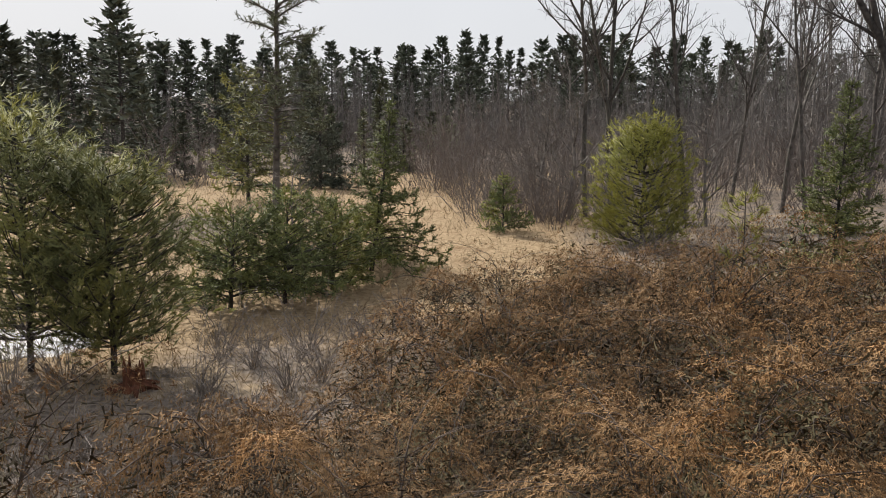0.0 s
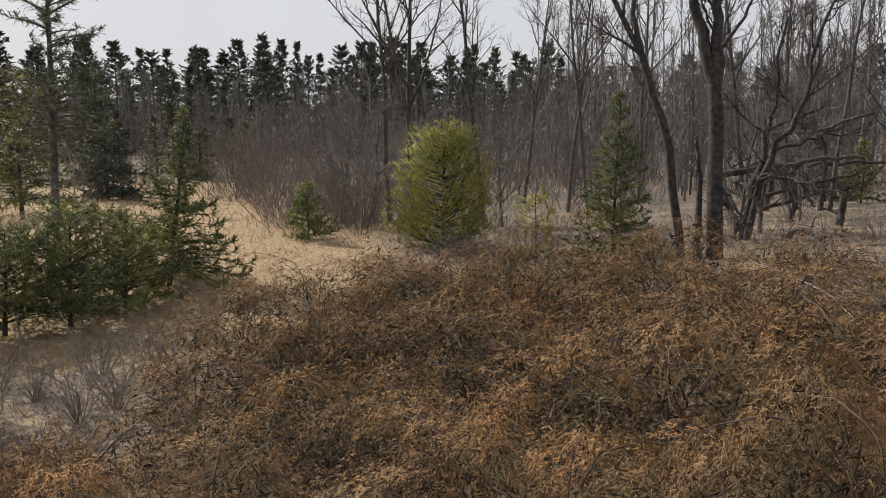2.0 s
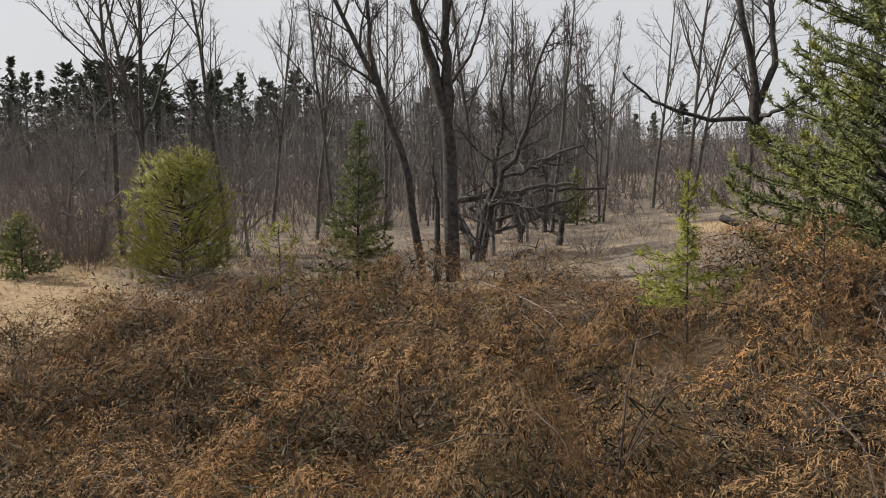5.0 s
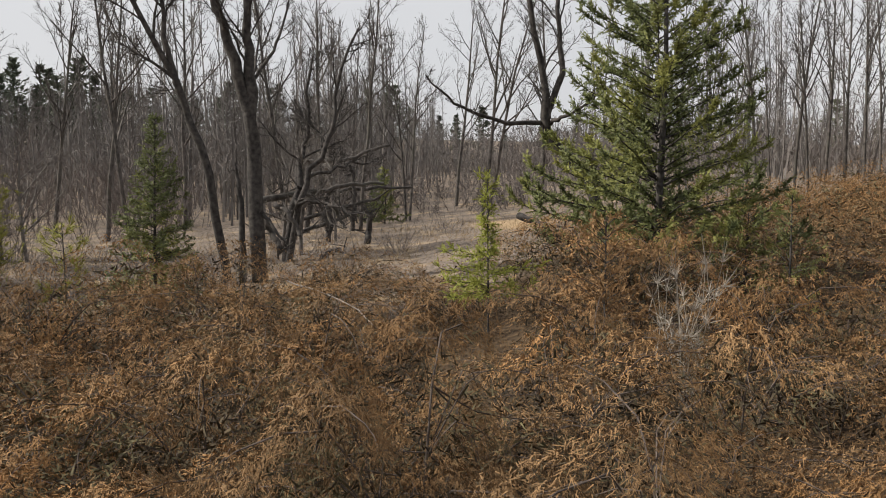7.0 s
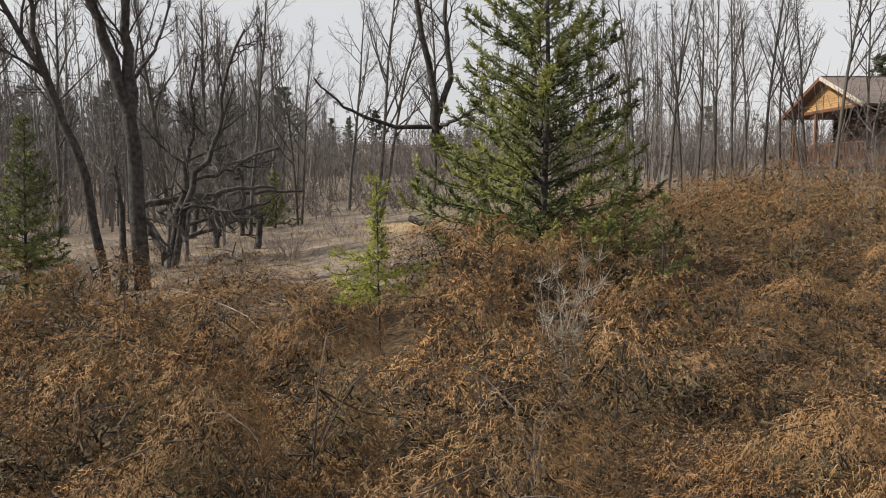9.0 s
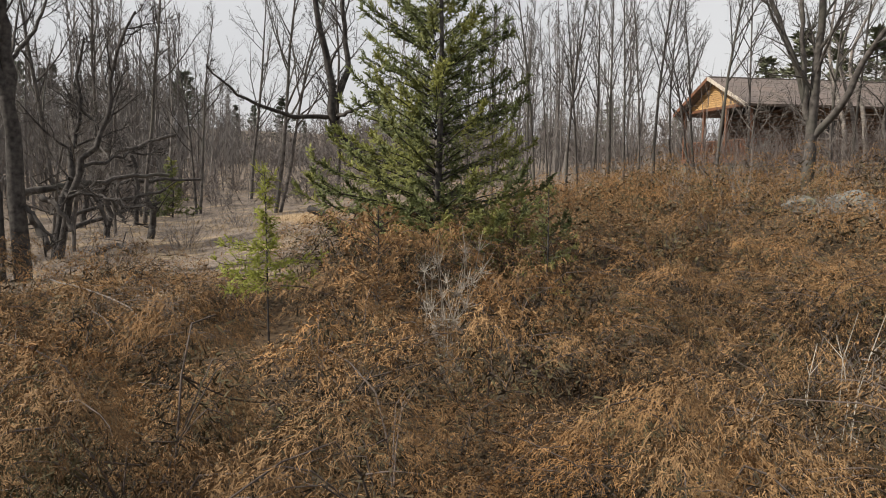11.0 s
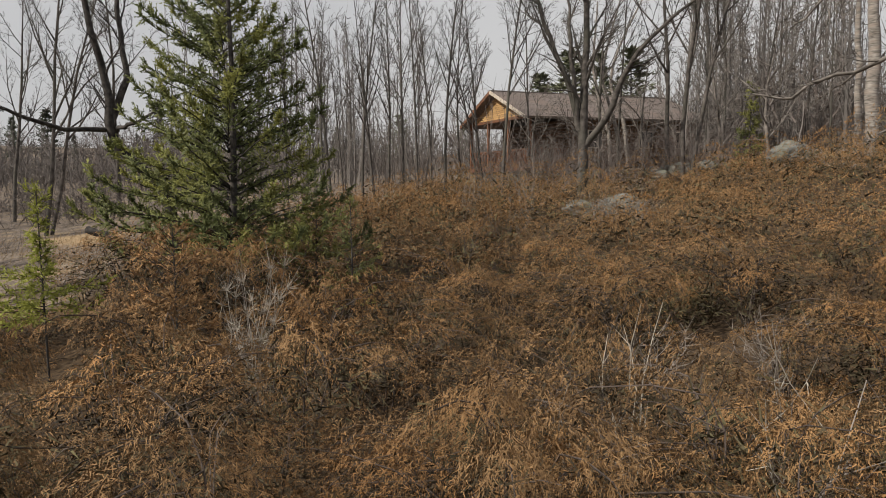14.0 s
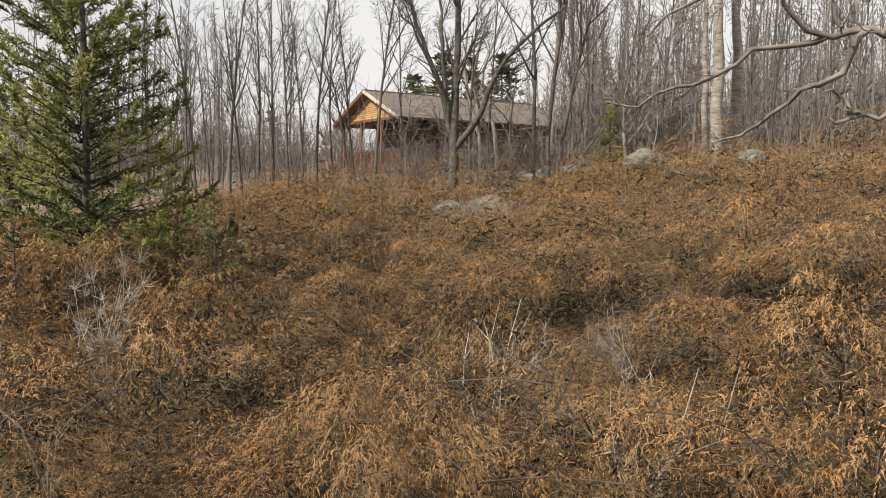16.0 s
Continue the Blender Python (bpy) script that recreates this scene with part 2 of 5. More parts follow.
# ---- mesh helpers ----
class Geo:
    def __init__(self):
        self.v, self.f, self.n, self.out = [], [], 0, []

    def add(self, v, f):
        self.v.append(np.asarray(v, np.float32).reshape(-1, 3))
        self.f.append(np.asarray(f, np.int32).reshape(-1, 3) + self.n)
        self.n += len(self.v[-1])

    def mesh(self, name, mat, smooth=False):
        v, f = np.concatenate(self.v), np.concatenate(self.f)
        me = bpy.data.meshes.new(name)
        me.vertices.add(len(v))
        me.vertices.foreach_set("co", v.ravel())
        me.loops.add(len(f) * 3)
        me.loops.foreach_set("vertex_index", f.ravel())
        me.polygons.add(len(f))
        me.polygons.foreach_set("loop_start", np.arange(len(f), dtype=np.int32) * 3)
        me.polygons.foreach_set("loop_total", np.full(len(f), 3, np.int32))
        me.update(calc_edges=True)
        me.polygons.foreach_set("use_smooth", np.full(len(f), smooth))
        if self.out:
            me.normals_split_custom_set_from_vertices(np.concatenate(self.out))
        me.materials.append(mat)
        return me

    def arrays(self):
        return np.concatenate(self.v), np.concatenate(self.f)


def part(name, geo, mat, parent=None, label="", smooth=False):
    if isinstance(geo, Geo):
        me = geo.mesh(name, mat, smooth)
    else:
        me = bpy.data.meshes.new(name)
        bmesh.ops.recalc_face_normals(geo, faces=geo.faces)
        geo.to_mesh(me)
        geo.free()
        me.materials.append(mat)
    ob = new(name, me)
    ob.parent = parent
    return tagged(ob, label)


def thing(name, label, category, group="", at=(0, 0, 0), turn=0.0, kind=""):
    ob = new(name)
    ob.empty_display_size = 0.2
    ob.matrix_world = Matrix.Translation(at) @ pose(0, 0, 0, 0, 0, turn)
    return tagged(ob, label, category, group, kind)


def unit(a):
    return a / (np.linalg.norm(a, axis=-1, keepdims=True) + 1e-9)


def tube(geo, pts, rad, sides=None):
    """A tapered tube along a line of points, closed to a point at its end."""
    pts, rad = np.asarray(pts, float), np.asarray(rad, float)
    n = len(pts)
    s = sides or (8 if rad[0] > 0.09 else 6 if rad[0] > 0.04 else 4 if rad[0] > 0.018 else 3)
    tan = unit(np.gradient(pts, axis=0))
    ref = np.array((1.0, 0, 0)) if abs(tan[0][0]) < 0.8 else np.array((0, 1.0, 0))
    a = unit(np.cross(tan, ref))
    b = np.cross(tan, a)
    th = np.linspace(0, 2 * math.pi, s, endpoint=False)
    ring = pts[:, None] + rad[:, None, None] * (np.cos(th)[None, :, None] * a[:, None] + np.sin(th)[None, :, None] * b[:, None])
    i = np.arange(n - 1)[:, None] * s + np.arange(s)[None]
    j = np.arange(n - 1)[:, None] * s + (np.arange(s)[None] + 1) % s
    f = np.concatenate([np.stack([i, j, j + s], -1).reshape(-1, 3), np.stack([i, j + s, i + s], -1).reshape(-1, 3)])
    geo.add(ring, f)


def blades(geo, base, way, length, width, rng, out=None):
    """One slim triangle from each base point along its way; out: the side of the crown to which it belongs, for soft shading."""
    m = len(base)
    side = unit(np.cross(way, rng.normal(size=(m, 3)))) * (np.broadcast_to(width, (m,))[:, None] / 2)
    tip = base + way * np.broadcast_to(length, (m,))[:, None]
    if out is not None:
        face = unit(np.cross(side, way))
        flip = np.where((face * out).sum(1) < 0, -1.0, 1.0)[:, None]
        side, face = side * flip, face * flip
        geo.out.append(np.repeat(unit(out * 0.8 + face * 0.45), 3, axis=0))
    v = np.stack([base - side, base + side, tip], 1)
    geo.add(v, np.arange(m * 3))


def brushes(geo, p, d, length, n, rng, spread=0.55, reach=0.35, width=0.012, droop=0.25, axis=True, sink=0.12, out=None):
    """Feathery sprays: n side blades along each curved axis from p towards d."""
    m = len(p)
    L = np.broadcast_to(length, (m,))
    s = np.tile((np.arange(n) + 0.5) / n, m)
    k = np.repeat(np.arange(m), n)
    down = np.array((0, 0, -1.0))
    pos = p[k] + d[k] * (L[k] * s)[:, None] + down * (droop * L[k] * s * s)[:, None]
    tan = unit(d[k] + down * (2 * droop * s)[:, None])
    perp = unit(np.cross(tan, rng.normal(size=(len(k), 3))))
    way = unit(tan * (1 - spread) + perp * spread + down * sink)
    blades(geo, pos, way, L[k] * reach * (1.15 - 0.7 * s) * rng.uniform(0.7, 1.3, len(k)), width, rng, None if out is None else out[k])
    if axis:
        blades(geo, p, unit(d + down * droop * 0.8), L, width * 0.8, rng, out)


def smooth_line(points, n):
    """A soft line through a few points."""
    p = np.asarray(points, float)
    t = np.linspace(0, len(p) - 1, n)
    i = np.clip(t.astype(int), 0, len(p) - 2)
    u = (t - i)[:, None]
    p0, p1, p2, p3 = p[np.maximum(i - 1, 0)], p[i], p[i + 1], p[np.minimum(i + 2, len(p) - 1)]
    return 0.5 * (2 * p1 + (p2 - p0) * u + (2 * p0 - 5 * p1 + 4 * p2 - p3) * u ** 2 + (3 * p1 - p0 - 3 * p2 + p3) * u ** 3)


def grow(geo, rng, start, way, length, r, level, spec):
    """A wandering limb with its side limbs; the last ones are slim blades with side shoots."""
    if level >= max(2, spec["levels"]):
        d = unit(np.array(way, float) + (0, 0, spec["rise"]))
        p, k = np.array(start, float), spec.get("end", 5)
        u = rng.uniform(0.15, 0.95, k)
        bend = unit(d + rng.normal(0, spec["wander"] * 2, 3) + (0, 0, spec["rise"]))
        mid = p + d * length * 0.5
        blades(geo, np.stack([p, mid]), np.stack([d, bend]), np.array((length * 0.7, length * 0.6)), r * 1.8, rng)
        blades(geo, p + d * (length * u)[:, None], unit(d + rng.normal(0, 0.55, (k, 3))), length * rng.uniform(0.25, 0.55, k), r * 1.3, rng)
        return
    n = max(3, int((7, 6, 4, 3)[min(level, 3)] * spec.get("fine", 1)))
    p, d, pts = np.array(start, float), unit(np.array(way, float)), [np.array(start, float)]
    for i in range(n):
        d = unit(d + rng.normal(size=3) * spec["wander"] * (0.6 if level == 0 else 1) + np.array((0, 0, spec["rise"] if level else 0.04)))
        p = p + d * length / n
        pts.append(p)
    pts = smooth_line(pts, n + 1)
    rad = r * (1 - np.linspace(0, 1, n + 1) ** 1.3 * 0.8)
    tube(geo, pts, rad)
    shoots(geo, rng, pts, rad, length, level, spec)


def shoots(geo, rng, pts, rad, length, level, spec):
    """Side limbs along a line."""
    if level >= spec["levels"]:
        return
    count = spec["count"][level]
    n = len(pts) - 1
    for c in range(count):
        s = spec["from"][level] + (1 - spec["from"][level]) * (c + rng.uniform(0.1, 0.9)) / count
        i = min(int(s * n), n - 1)
        q = pts[i] + (pts[i + 1] - pts[i]) * (s * n - i)
        tan = unit(pts[i + 1] - pts[i])
        perp = unit(np.cross(tan, rng.normal(size=3)))
        spread = spec["angle"][level] * rng.uniform(0.7, 1.3)
        d = tan * math.cos(spread) + perp * math.sin(spread)
        ln = length * spec["ratio"][level] * (1.15 - 0.75 * s) * rng.uniform(0.6, 1.25)
        rr = max(min(rad[i] * 0.55, ln * 0.022), spec["thin"])
        grow(geo, rng, q, d, ln, rr, level + 1, spec)


def bulk(name, sources, places, mat, label, category, smooth=False):
    """Many far plants in one mesh. places: x, y, z, turn, size, which."""
    geo = Geo()
    for x, y, z, turn, size, tall, k in places:
        v, f = sources[k]
        c, s = math.cos(turn), math.sin(turn)
        w = np.stack([(v[:, 0] * c - v[:, 1] * s) * size + x, (v[:, 0] * s + v[:, 1] * c) * size + y, v[:, 2] * tall + z], 1)
        geo.add(w, f)
    return tagged(part(name, geo, mat, None, "", smooth), label, category, "", "stuff")


def box(bm, x0, x1, y0, y1, z0, z1, bevel=0.0):
    made = bmesh.ops.create_cube(bm, size=1.0, matrix=Matrix.Translation(((x0 + x1) / 2, (y0 + y1) / 2, (z0 + z1) / 2)) @ Matrix.Diagonal((x1 - x0, y1 - y0, z1 - z0, 1)))
    if bevel:
        edges = list({e for v in made["verts"] for e in v.link_edges})
        bmesh.ops.bevel(bm, geom=edges, offset=bevel, segments=1, affect="EDGES")
    return bm


# ---- ground ----
def make_ground():
    rings = np.concatenate([np.linspace(0.5, 40, 100), np.geomspace(41, 2500, 40)])
    turns = np.radians(np.linspace(-180, 180, 241)[:-1])
    x = np.concatenate([[0], np.outer(rings, np.sin(turns)).ravel()])
    y = np.concatenate([[0], np.outer(rings, np.cos(turns)).ravel()])
    z = ground_z(x, y) + np.random.default_rng(1).normal(0, 0.012, len(x))
    k = len(turns)
    i = 1 + np.arange(len(rings) - 1)[:, None] * k + np.arange(k)[None]
    j = 1 + np.arange(len(rings) - 1)[:, None] * k + (np.arange(k)[None] + 1) % k
    f = np.concatenate([np.stack([i, i + k, j + k], -1).reshape(-1, 3), np.stack([i, j + k, j], -1).reshape(-1, 3),
                        np.stack([np.zeros(k, int), 1 + np.arange(k), 1 + (np.arange(k) + 1) % k], -1)])
    g = Geo()
    g.add(np.stack([x, y, z], 1), f)
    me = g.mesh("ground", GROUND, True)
    az, d = np.degrees(np.arctan2(x, y)), np.hypot(x, y)
    meadow = np.clip((16 - az) / 10, 0, 1) * np.clip((d - 9) / 6, 0, 1) * np.clip((62 - d) / 8, 0, 1)
    meadow *= 1 - 0.9 * np.clip(1 - np.abs(az + 18) / 7, 0, 1) * np.clip(1 - np.abs(d - 25) / 9, 0, 1)
    meadow = np.maximum(meadow, np.clip(1 - np.abs(az - 40) / 9, 0, 1) * np.clip(1 - np.abs(d - 17) / 4, 0, 1))
    meadow = np.maximum(meadow, np.clip(1 - np.abs(az - 54) / 6, 0, 1) * np.clip(1 - np.abs(d - 27) / 6, 0, 1))
    a = me.attributes.new("meadow", "FLOAT", "POINT")
    a.data.foreach_set("value", meadow.astype(np.float32))
    # Full inside the juniper area, fading at its outer edge and behind.
    a = me.attributes.new("brown_ground", "FLOAT", "POINT")
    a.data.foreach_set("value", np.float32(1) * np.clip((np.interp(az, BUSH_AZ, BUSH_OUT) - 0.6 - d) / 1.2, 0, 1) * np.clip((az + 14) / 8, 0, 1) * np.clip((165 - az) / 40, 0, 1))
    tagged(new("ground", me), "rolling ground of straw-coloured grass and grey leaf litter", "ground", "", "structure")


make_ground()


# ---- junipers ----
def juniper_meshes(seed, clumps, sprays, twigs, width, radius=0.8, height=1.1, spray=0.115, stems=True, core=200):
    """Foliage, inner foliage, wood: a shrub of many small domes at uneven heights, each thatched with short drooping sprays."""
    rng = np.random.default_rng(seed)
    outer, inner, wood = Geo(), Geo(), Geo()
    up1 = np.array((0, 0, 1.0))
    for b in range(clumps):
        phi = 2.39996 * b + rng.uniform(-0.4, 0.4)
        u = np.array((math.cos(phi), math.sin(phi), 0))
        v = np.array((-u[1], u[0], 0))
        size = rng.uniform(0.25, 0.46)
        q = radius * math.sqrt((b + 0.4) / clumps) * rng.uniform(0.85, 1.1)
        tall = height * rng.uniform(0.5, 1.4) * (1.1 - 0.4 * (q / radius) ** 2)
        along, across, up = u * size * 1.3 + up1 * size * rng.uniform(-0.3, 0.45), v * size * 0.8, up1 * size * 0.8
        mid = u * q + up1 * (tall - size * 0.7)
        tip = mid + along * 1.15 + up * 0.35
        line = smooth_line([u * 0.04, u * q * 0.45 + up1 * tall * 0.5, mid + up * 0.4, tip, tip + along * 0.3 - up * 0.35], 9)
        if stems:
            tube(wood, line, np.linspace(0.010, 0.002, 9), 3)
            for k in range(5):
                e = mid + along * rng.uniform(-1, 1.2) + across * rng.uniform(-1.2, 1.2) + up * rng.uniform(-1.2, 0.6)
                tube(wood, smooth_line([line[2 + k % 2], (line[3] + e) / 2 + rng.normal(0, 0.05, 3), e], 5), np.linspace(0.006, 0.002, 5), 3)
        n = rng.normal(size=(sprays, 3))
        n[:, 2] = np.abs(n[:, 2]) * 1.15 - 0.25
        n = unit(n)
        lump = 1 + 0.22 * np.sin(n[:, :1] * 5 + b) * np.cos(n[:, 1:2] * 6 + seed)
        shell = rng.uniform(0.86, 1.05, (sprays, 1)) * lump
        pos = mid + (n[:, :1] * along + n[:, 1:2] * across + n[:, 2:] * up) * shell
        flow = unit(n[:, :1] * along + n[:, 1:2] * across + along * 0.35)
        way = unit(flow * 0.8 + up1 * rng.normal(0.12, 0.3, (sprays, 1)) + rng.normal(0, 0.3, (sprays, 3)))
        pos = pos - way * spray * 0.5
        k = sprays // 7
        pos[:k] = line[5 + np.arange(k) % 4] + rng.normal(0, 0.025, (k, 3))
        way[:k] = unit(along * 1.5 + across * rng.normal(0, 1.0, (k, 1)) + up1 * size * rng.normal(0.1, 0.5, (k, 1)))
        ln = spray * rng.uniform(0.6, 1.5, sprays)
        outward = unit((pos + way * ln[:, None] * 0.5 - mid) / (size * np.array((1, 1, 0.85))) + rng.normal(0, 0.1, (sprays, 3)))
        # Dome tops get rust, undersides the darkened olive: shade painted by colour.
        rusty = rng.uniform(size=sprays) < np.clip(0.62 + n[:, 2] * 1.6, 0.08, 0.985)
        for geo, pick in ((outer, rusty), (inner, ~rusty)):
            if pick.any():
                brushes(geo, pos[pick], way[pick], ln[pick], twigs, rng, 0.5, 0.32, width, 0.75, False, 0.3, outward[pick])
        # Dark blades fill each dome, their colour standing in for shadow inside.
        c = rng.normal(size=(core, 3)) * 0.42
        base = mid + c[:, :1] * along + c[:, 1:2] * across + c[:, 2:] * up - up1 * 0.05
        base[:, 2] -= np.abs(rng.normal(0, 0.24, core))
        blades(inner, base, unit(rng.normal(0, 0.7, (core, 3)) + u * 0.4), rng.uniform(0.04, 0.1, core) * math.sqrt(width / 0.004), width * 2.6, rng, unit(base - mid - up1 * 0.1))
    return outer, inner, wood


def juniper(at, seed, mounds, sprays, twigs, width, **more):
    t = thing("juniper_shrub", "spreading juniper shrub with drooping rust-brown winter needles", "shrub", "junipers in the clearing", at)
    outer, inner, wood = juniper_meshes(seed, mounds, sprays, twigs, width, **more)
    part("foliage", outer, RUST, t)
    part("inner_foliage", inner, OLIVE_SHADED, t, "olive-grey inner needles, darkened to paint in shade")
    part("branchwork", wood, STEM, t, "dark bare stems", True)
    return t


GAPS = [(67.7, 8.3, 0.2), (67.4, 7.3, 0.35), (52.8, 8.7, 0.45), (53.0, 9.5, 0.5), (53.0, 10.2, 0.75), (97.0, 6.6, 0.2), (64.9, 14.4, 0.6), (27.7, 16.5, 0.7), (15, 21, 1.2), (93.4, 22, 1.3), (93.0, 20.0, 0.9), (89.1, 26, 0.6),
        (22, 16, 0.5), (74, 12, 0.5), (61.8, 9.2, 0.3), (101, 6.2, 0.3), (100, 9.5, 0.4), (-23.1, 8.4, 0.5), (53.2, 9.3, 0.6), (-23.1, 9.6, 0.6)]


def scatter(step, near, far, seed):
    """Jittered places on the brushy ground between two distances."""
    rng = np.random.default_rng(seed)
    made = []
    for gx in np.arange(-30, 36, step):
        for gy in np.arange(-26, 30, step * 0.87):
            x, y = gx + rng.uniform(-0.42, 0.42) * step, gy + rng.uniform(-0.42, 0.42) * step
            d, az = math.hypot(x, y), math.degrees(math.atan2(x, y))
            if not (near <= d < far and -44 < az < 124):
                continue
            if d > np.interp(az, BUSH_AZ, BUSH_OUT) + rng.normal(0, 0.5):
                continue
            if any(math.hypot(x - g * math.sin(radians(a)), y - g * math.cos(radians(a))) < r + 0.35 for a, g, r in GAPS):
                continue
            made.append((x, y, d, az, rng.uniform(0, 360), rng.uniform(0.7, 1.3), int(rng.integers(0, 1000))))
    return made


near_kinds = [juniper((0, 0, -60), 10 + k, 7, 290, 9, 0.0046, core=360) for k in range(5)]
mid_kinds = [juniper((0, 0, -60), 30 + k, 6, 140, 7, 0.0076, spray=0.125, height=1.0, core=150) for k in range(5)]


def plant(kinds, places, low=0.05):
    for x, y, d, az, turn, size, k in places:
        src = kinds[k % len(kinds)]
        m = Matrix.Translation((x, y, float(ground_z(x, y)) - low)) @ pose(0, 0, 0, 0, 0, turn)
        swell = noise.noise(Vector((x * 0.8, y * 0.8, 3.1)))
        ob = copy_thing(src, m)
        ob.scale = (size, size, size * min(1.12, max(0.62, 0.86 + 0.8 * swell + 0.2 * ((k * 7) % 10) / 10)))
    for src in kinds:
        for o in [*src.children_recursive, src]:
            bpy.data.objects.remove(o)


plant(near_kinds, scatter(1.06, 3.5, 4.9, 3))
plant(mid_kinds, scatter(1.14, 4.9, 13.5, 4))
far_sources, far_olive = [], []
for k in range(4):
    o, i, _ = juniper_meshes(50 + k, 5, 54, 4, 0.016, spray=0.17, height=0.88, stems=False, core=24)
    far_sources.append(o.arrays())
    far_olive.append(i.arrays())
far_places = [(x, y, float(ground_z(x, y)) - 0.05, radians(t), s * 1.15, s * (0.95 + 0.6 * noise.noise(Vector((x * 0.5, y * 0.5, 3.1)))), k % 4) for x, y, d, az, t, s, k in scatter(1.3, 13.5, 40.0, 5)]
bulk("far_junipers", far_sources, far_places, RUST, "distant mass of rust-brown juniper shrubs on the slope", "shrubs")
# Distant inner needles share the olive with shade painted in.
bulk("far_juniper_undergrowth", far_olive, far_places, OLIVE_SHADED, "olive-grey inner needles of distant juniper shrubs, darkened to paint in shade", "shrubs")


# ---- conifers ----
def conifer(name, label, group, at, height, radius, mat, seed, bare=0.05, whorl=0.28, per=6, twig=0.22, density=1.0, lean=(0, 0), trunk=0.05,
            rise=0.25, sag=0.25, power=0.85, width=0.022, n=7, bark=None, hang=0.2, profile=None):
    """A spruce or fir: trunk, whorls of limbs, feathery twigs."""
    rng = np.random.default_rng(seed)
    t = thing(name, label, "tree", group, at)
    wood, leaf = Geo(), Geo()
    top = np.array((lean[0], lean[1], height))
    spine = smooth_line([(0, 0, -0.15), top * 0.5 + rng.normal(0, 0.01, 3) * height * (1, 1, 0), top], 9)
    tube(wood, spine, np.linspace(trunk, 0.006, 9), 8)
    z = height * bare
    while z < height * 0.98:
        u = (z / height - bare) / (1 - bare)
        shape = profile(u) if profile else (1 - u) ** power
        for k in range(int(per * (1.35 - 0.85 * u)) if u < 0.85 else 4):
            phi = rng.uniform(0, 2 * math.pi)
            ln = radius * max(shape, 0.06) * rng.uniform(0.65, 1.2)
            q = top * (z / height) + np.array((0, 0, rng.uniform(-0.4, 0.4) * whorl))
            up = rise + 0.55 * u
            d = unit(np.array((math.cos(phi), math.sin(phi), up)))
            tip = q + d * ln + np.array((0, 0, -sag * ln * (1 - u)))
            mid = q + d * ln * 0.5 + np.array((0, 0, -sag * 0.1 * ln))
            limb = smooth_line([q, mid, tip, tip + np.array((d[0] * 0.14, d[1] * 0.14, 0.13)) * ln], 6)
            tube(wood, limb, np.linspace(max(0.006, trunk * 0.3 * shape), 0.003, 6), 3)
            m = max(5, int(ln / 0.042 * density))
            s = rng.uniform(0.12, 1.0, m)
            tt = s * 5
            i = np.clip(tt.astype(int), 0, 4)
            pos = limb[i] + (limb[i + 1] - limb[i]) * (tt - i)[:, None]
            tan = unit(limb[i + 1] - limb[i])
            lateral = unit(np.cross(tan, (0, 0, 1.0))) * np.where(rng.uniform(size=(m, 1)) < 0.5, -1, 1)
            way = unit(tan * 0.8 + lateral * rng.uniform(0.2, 0.9, (m, 1)) + rng.normal(0, 0.36, (m, 3)) + np.array((0, 0, 1)) * rng.normal(0.1, 0.4, (m, 1)))
            brushes(leaf, pos, way, twig * rng.uniform(0.6, 1.2, m) * (1.1 - 0.5 * s), int(n * 1.4), rng, 0.5, 0.33, width * 1.15, hang, True, 0.05,
                    unit(np.array((d[0], d[1], 0.0)) * 0.7 + rng.normal(0, 0.35, (m, 3)) + (0, 0, 0.45)))
        z += whorl * rng.uniform(0.8, 1.2) * (1 - 0.2 * u)
    part("trunk", wood, bark or BARK_DARK, t, "dark bark trunk and limbs", True)
    part("crown", leaf, mat, t)
    return t


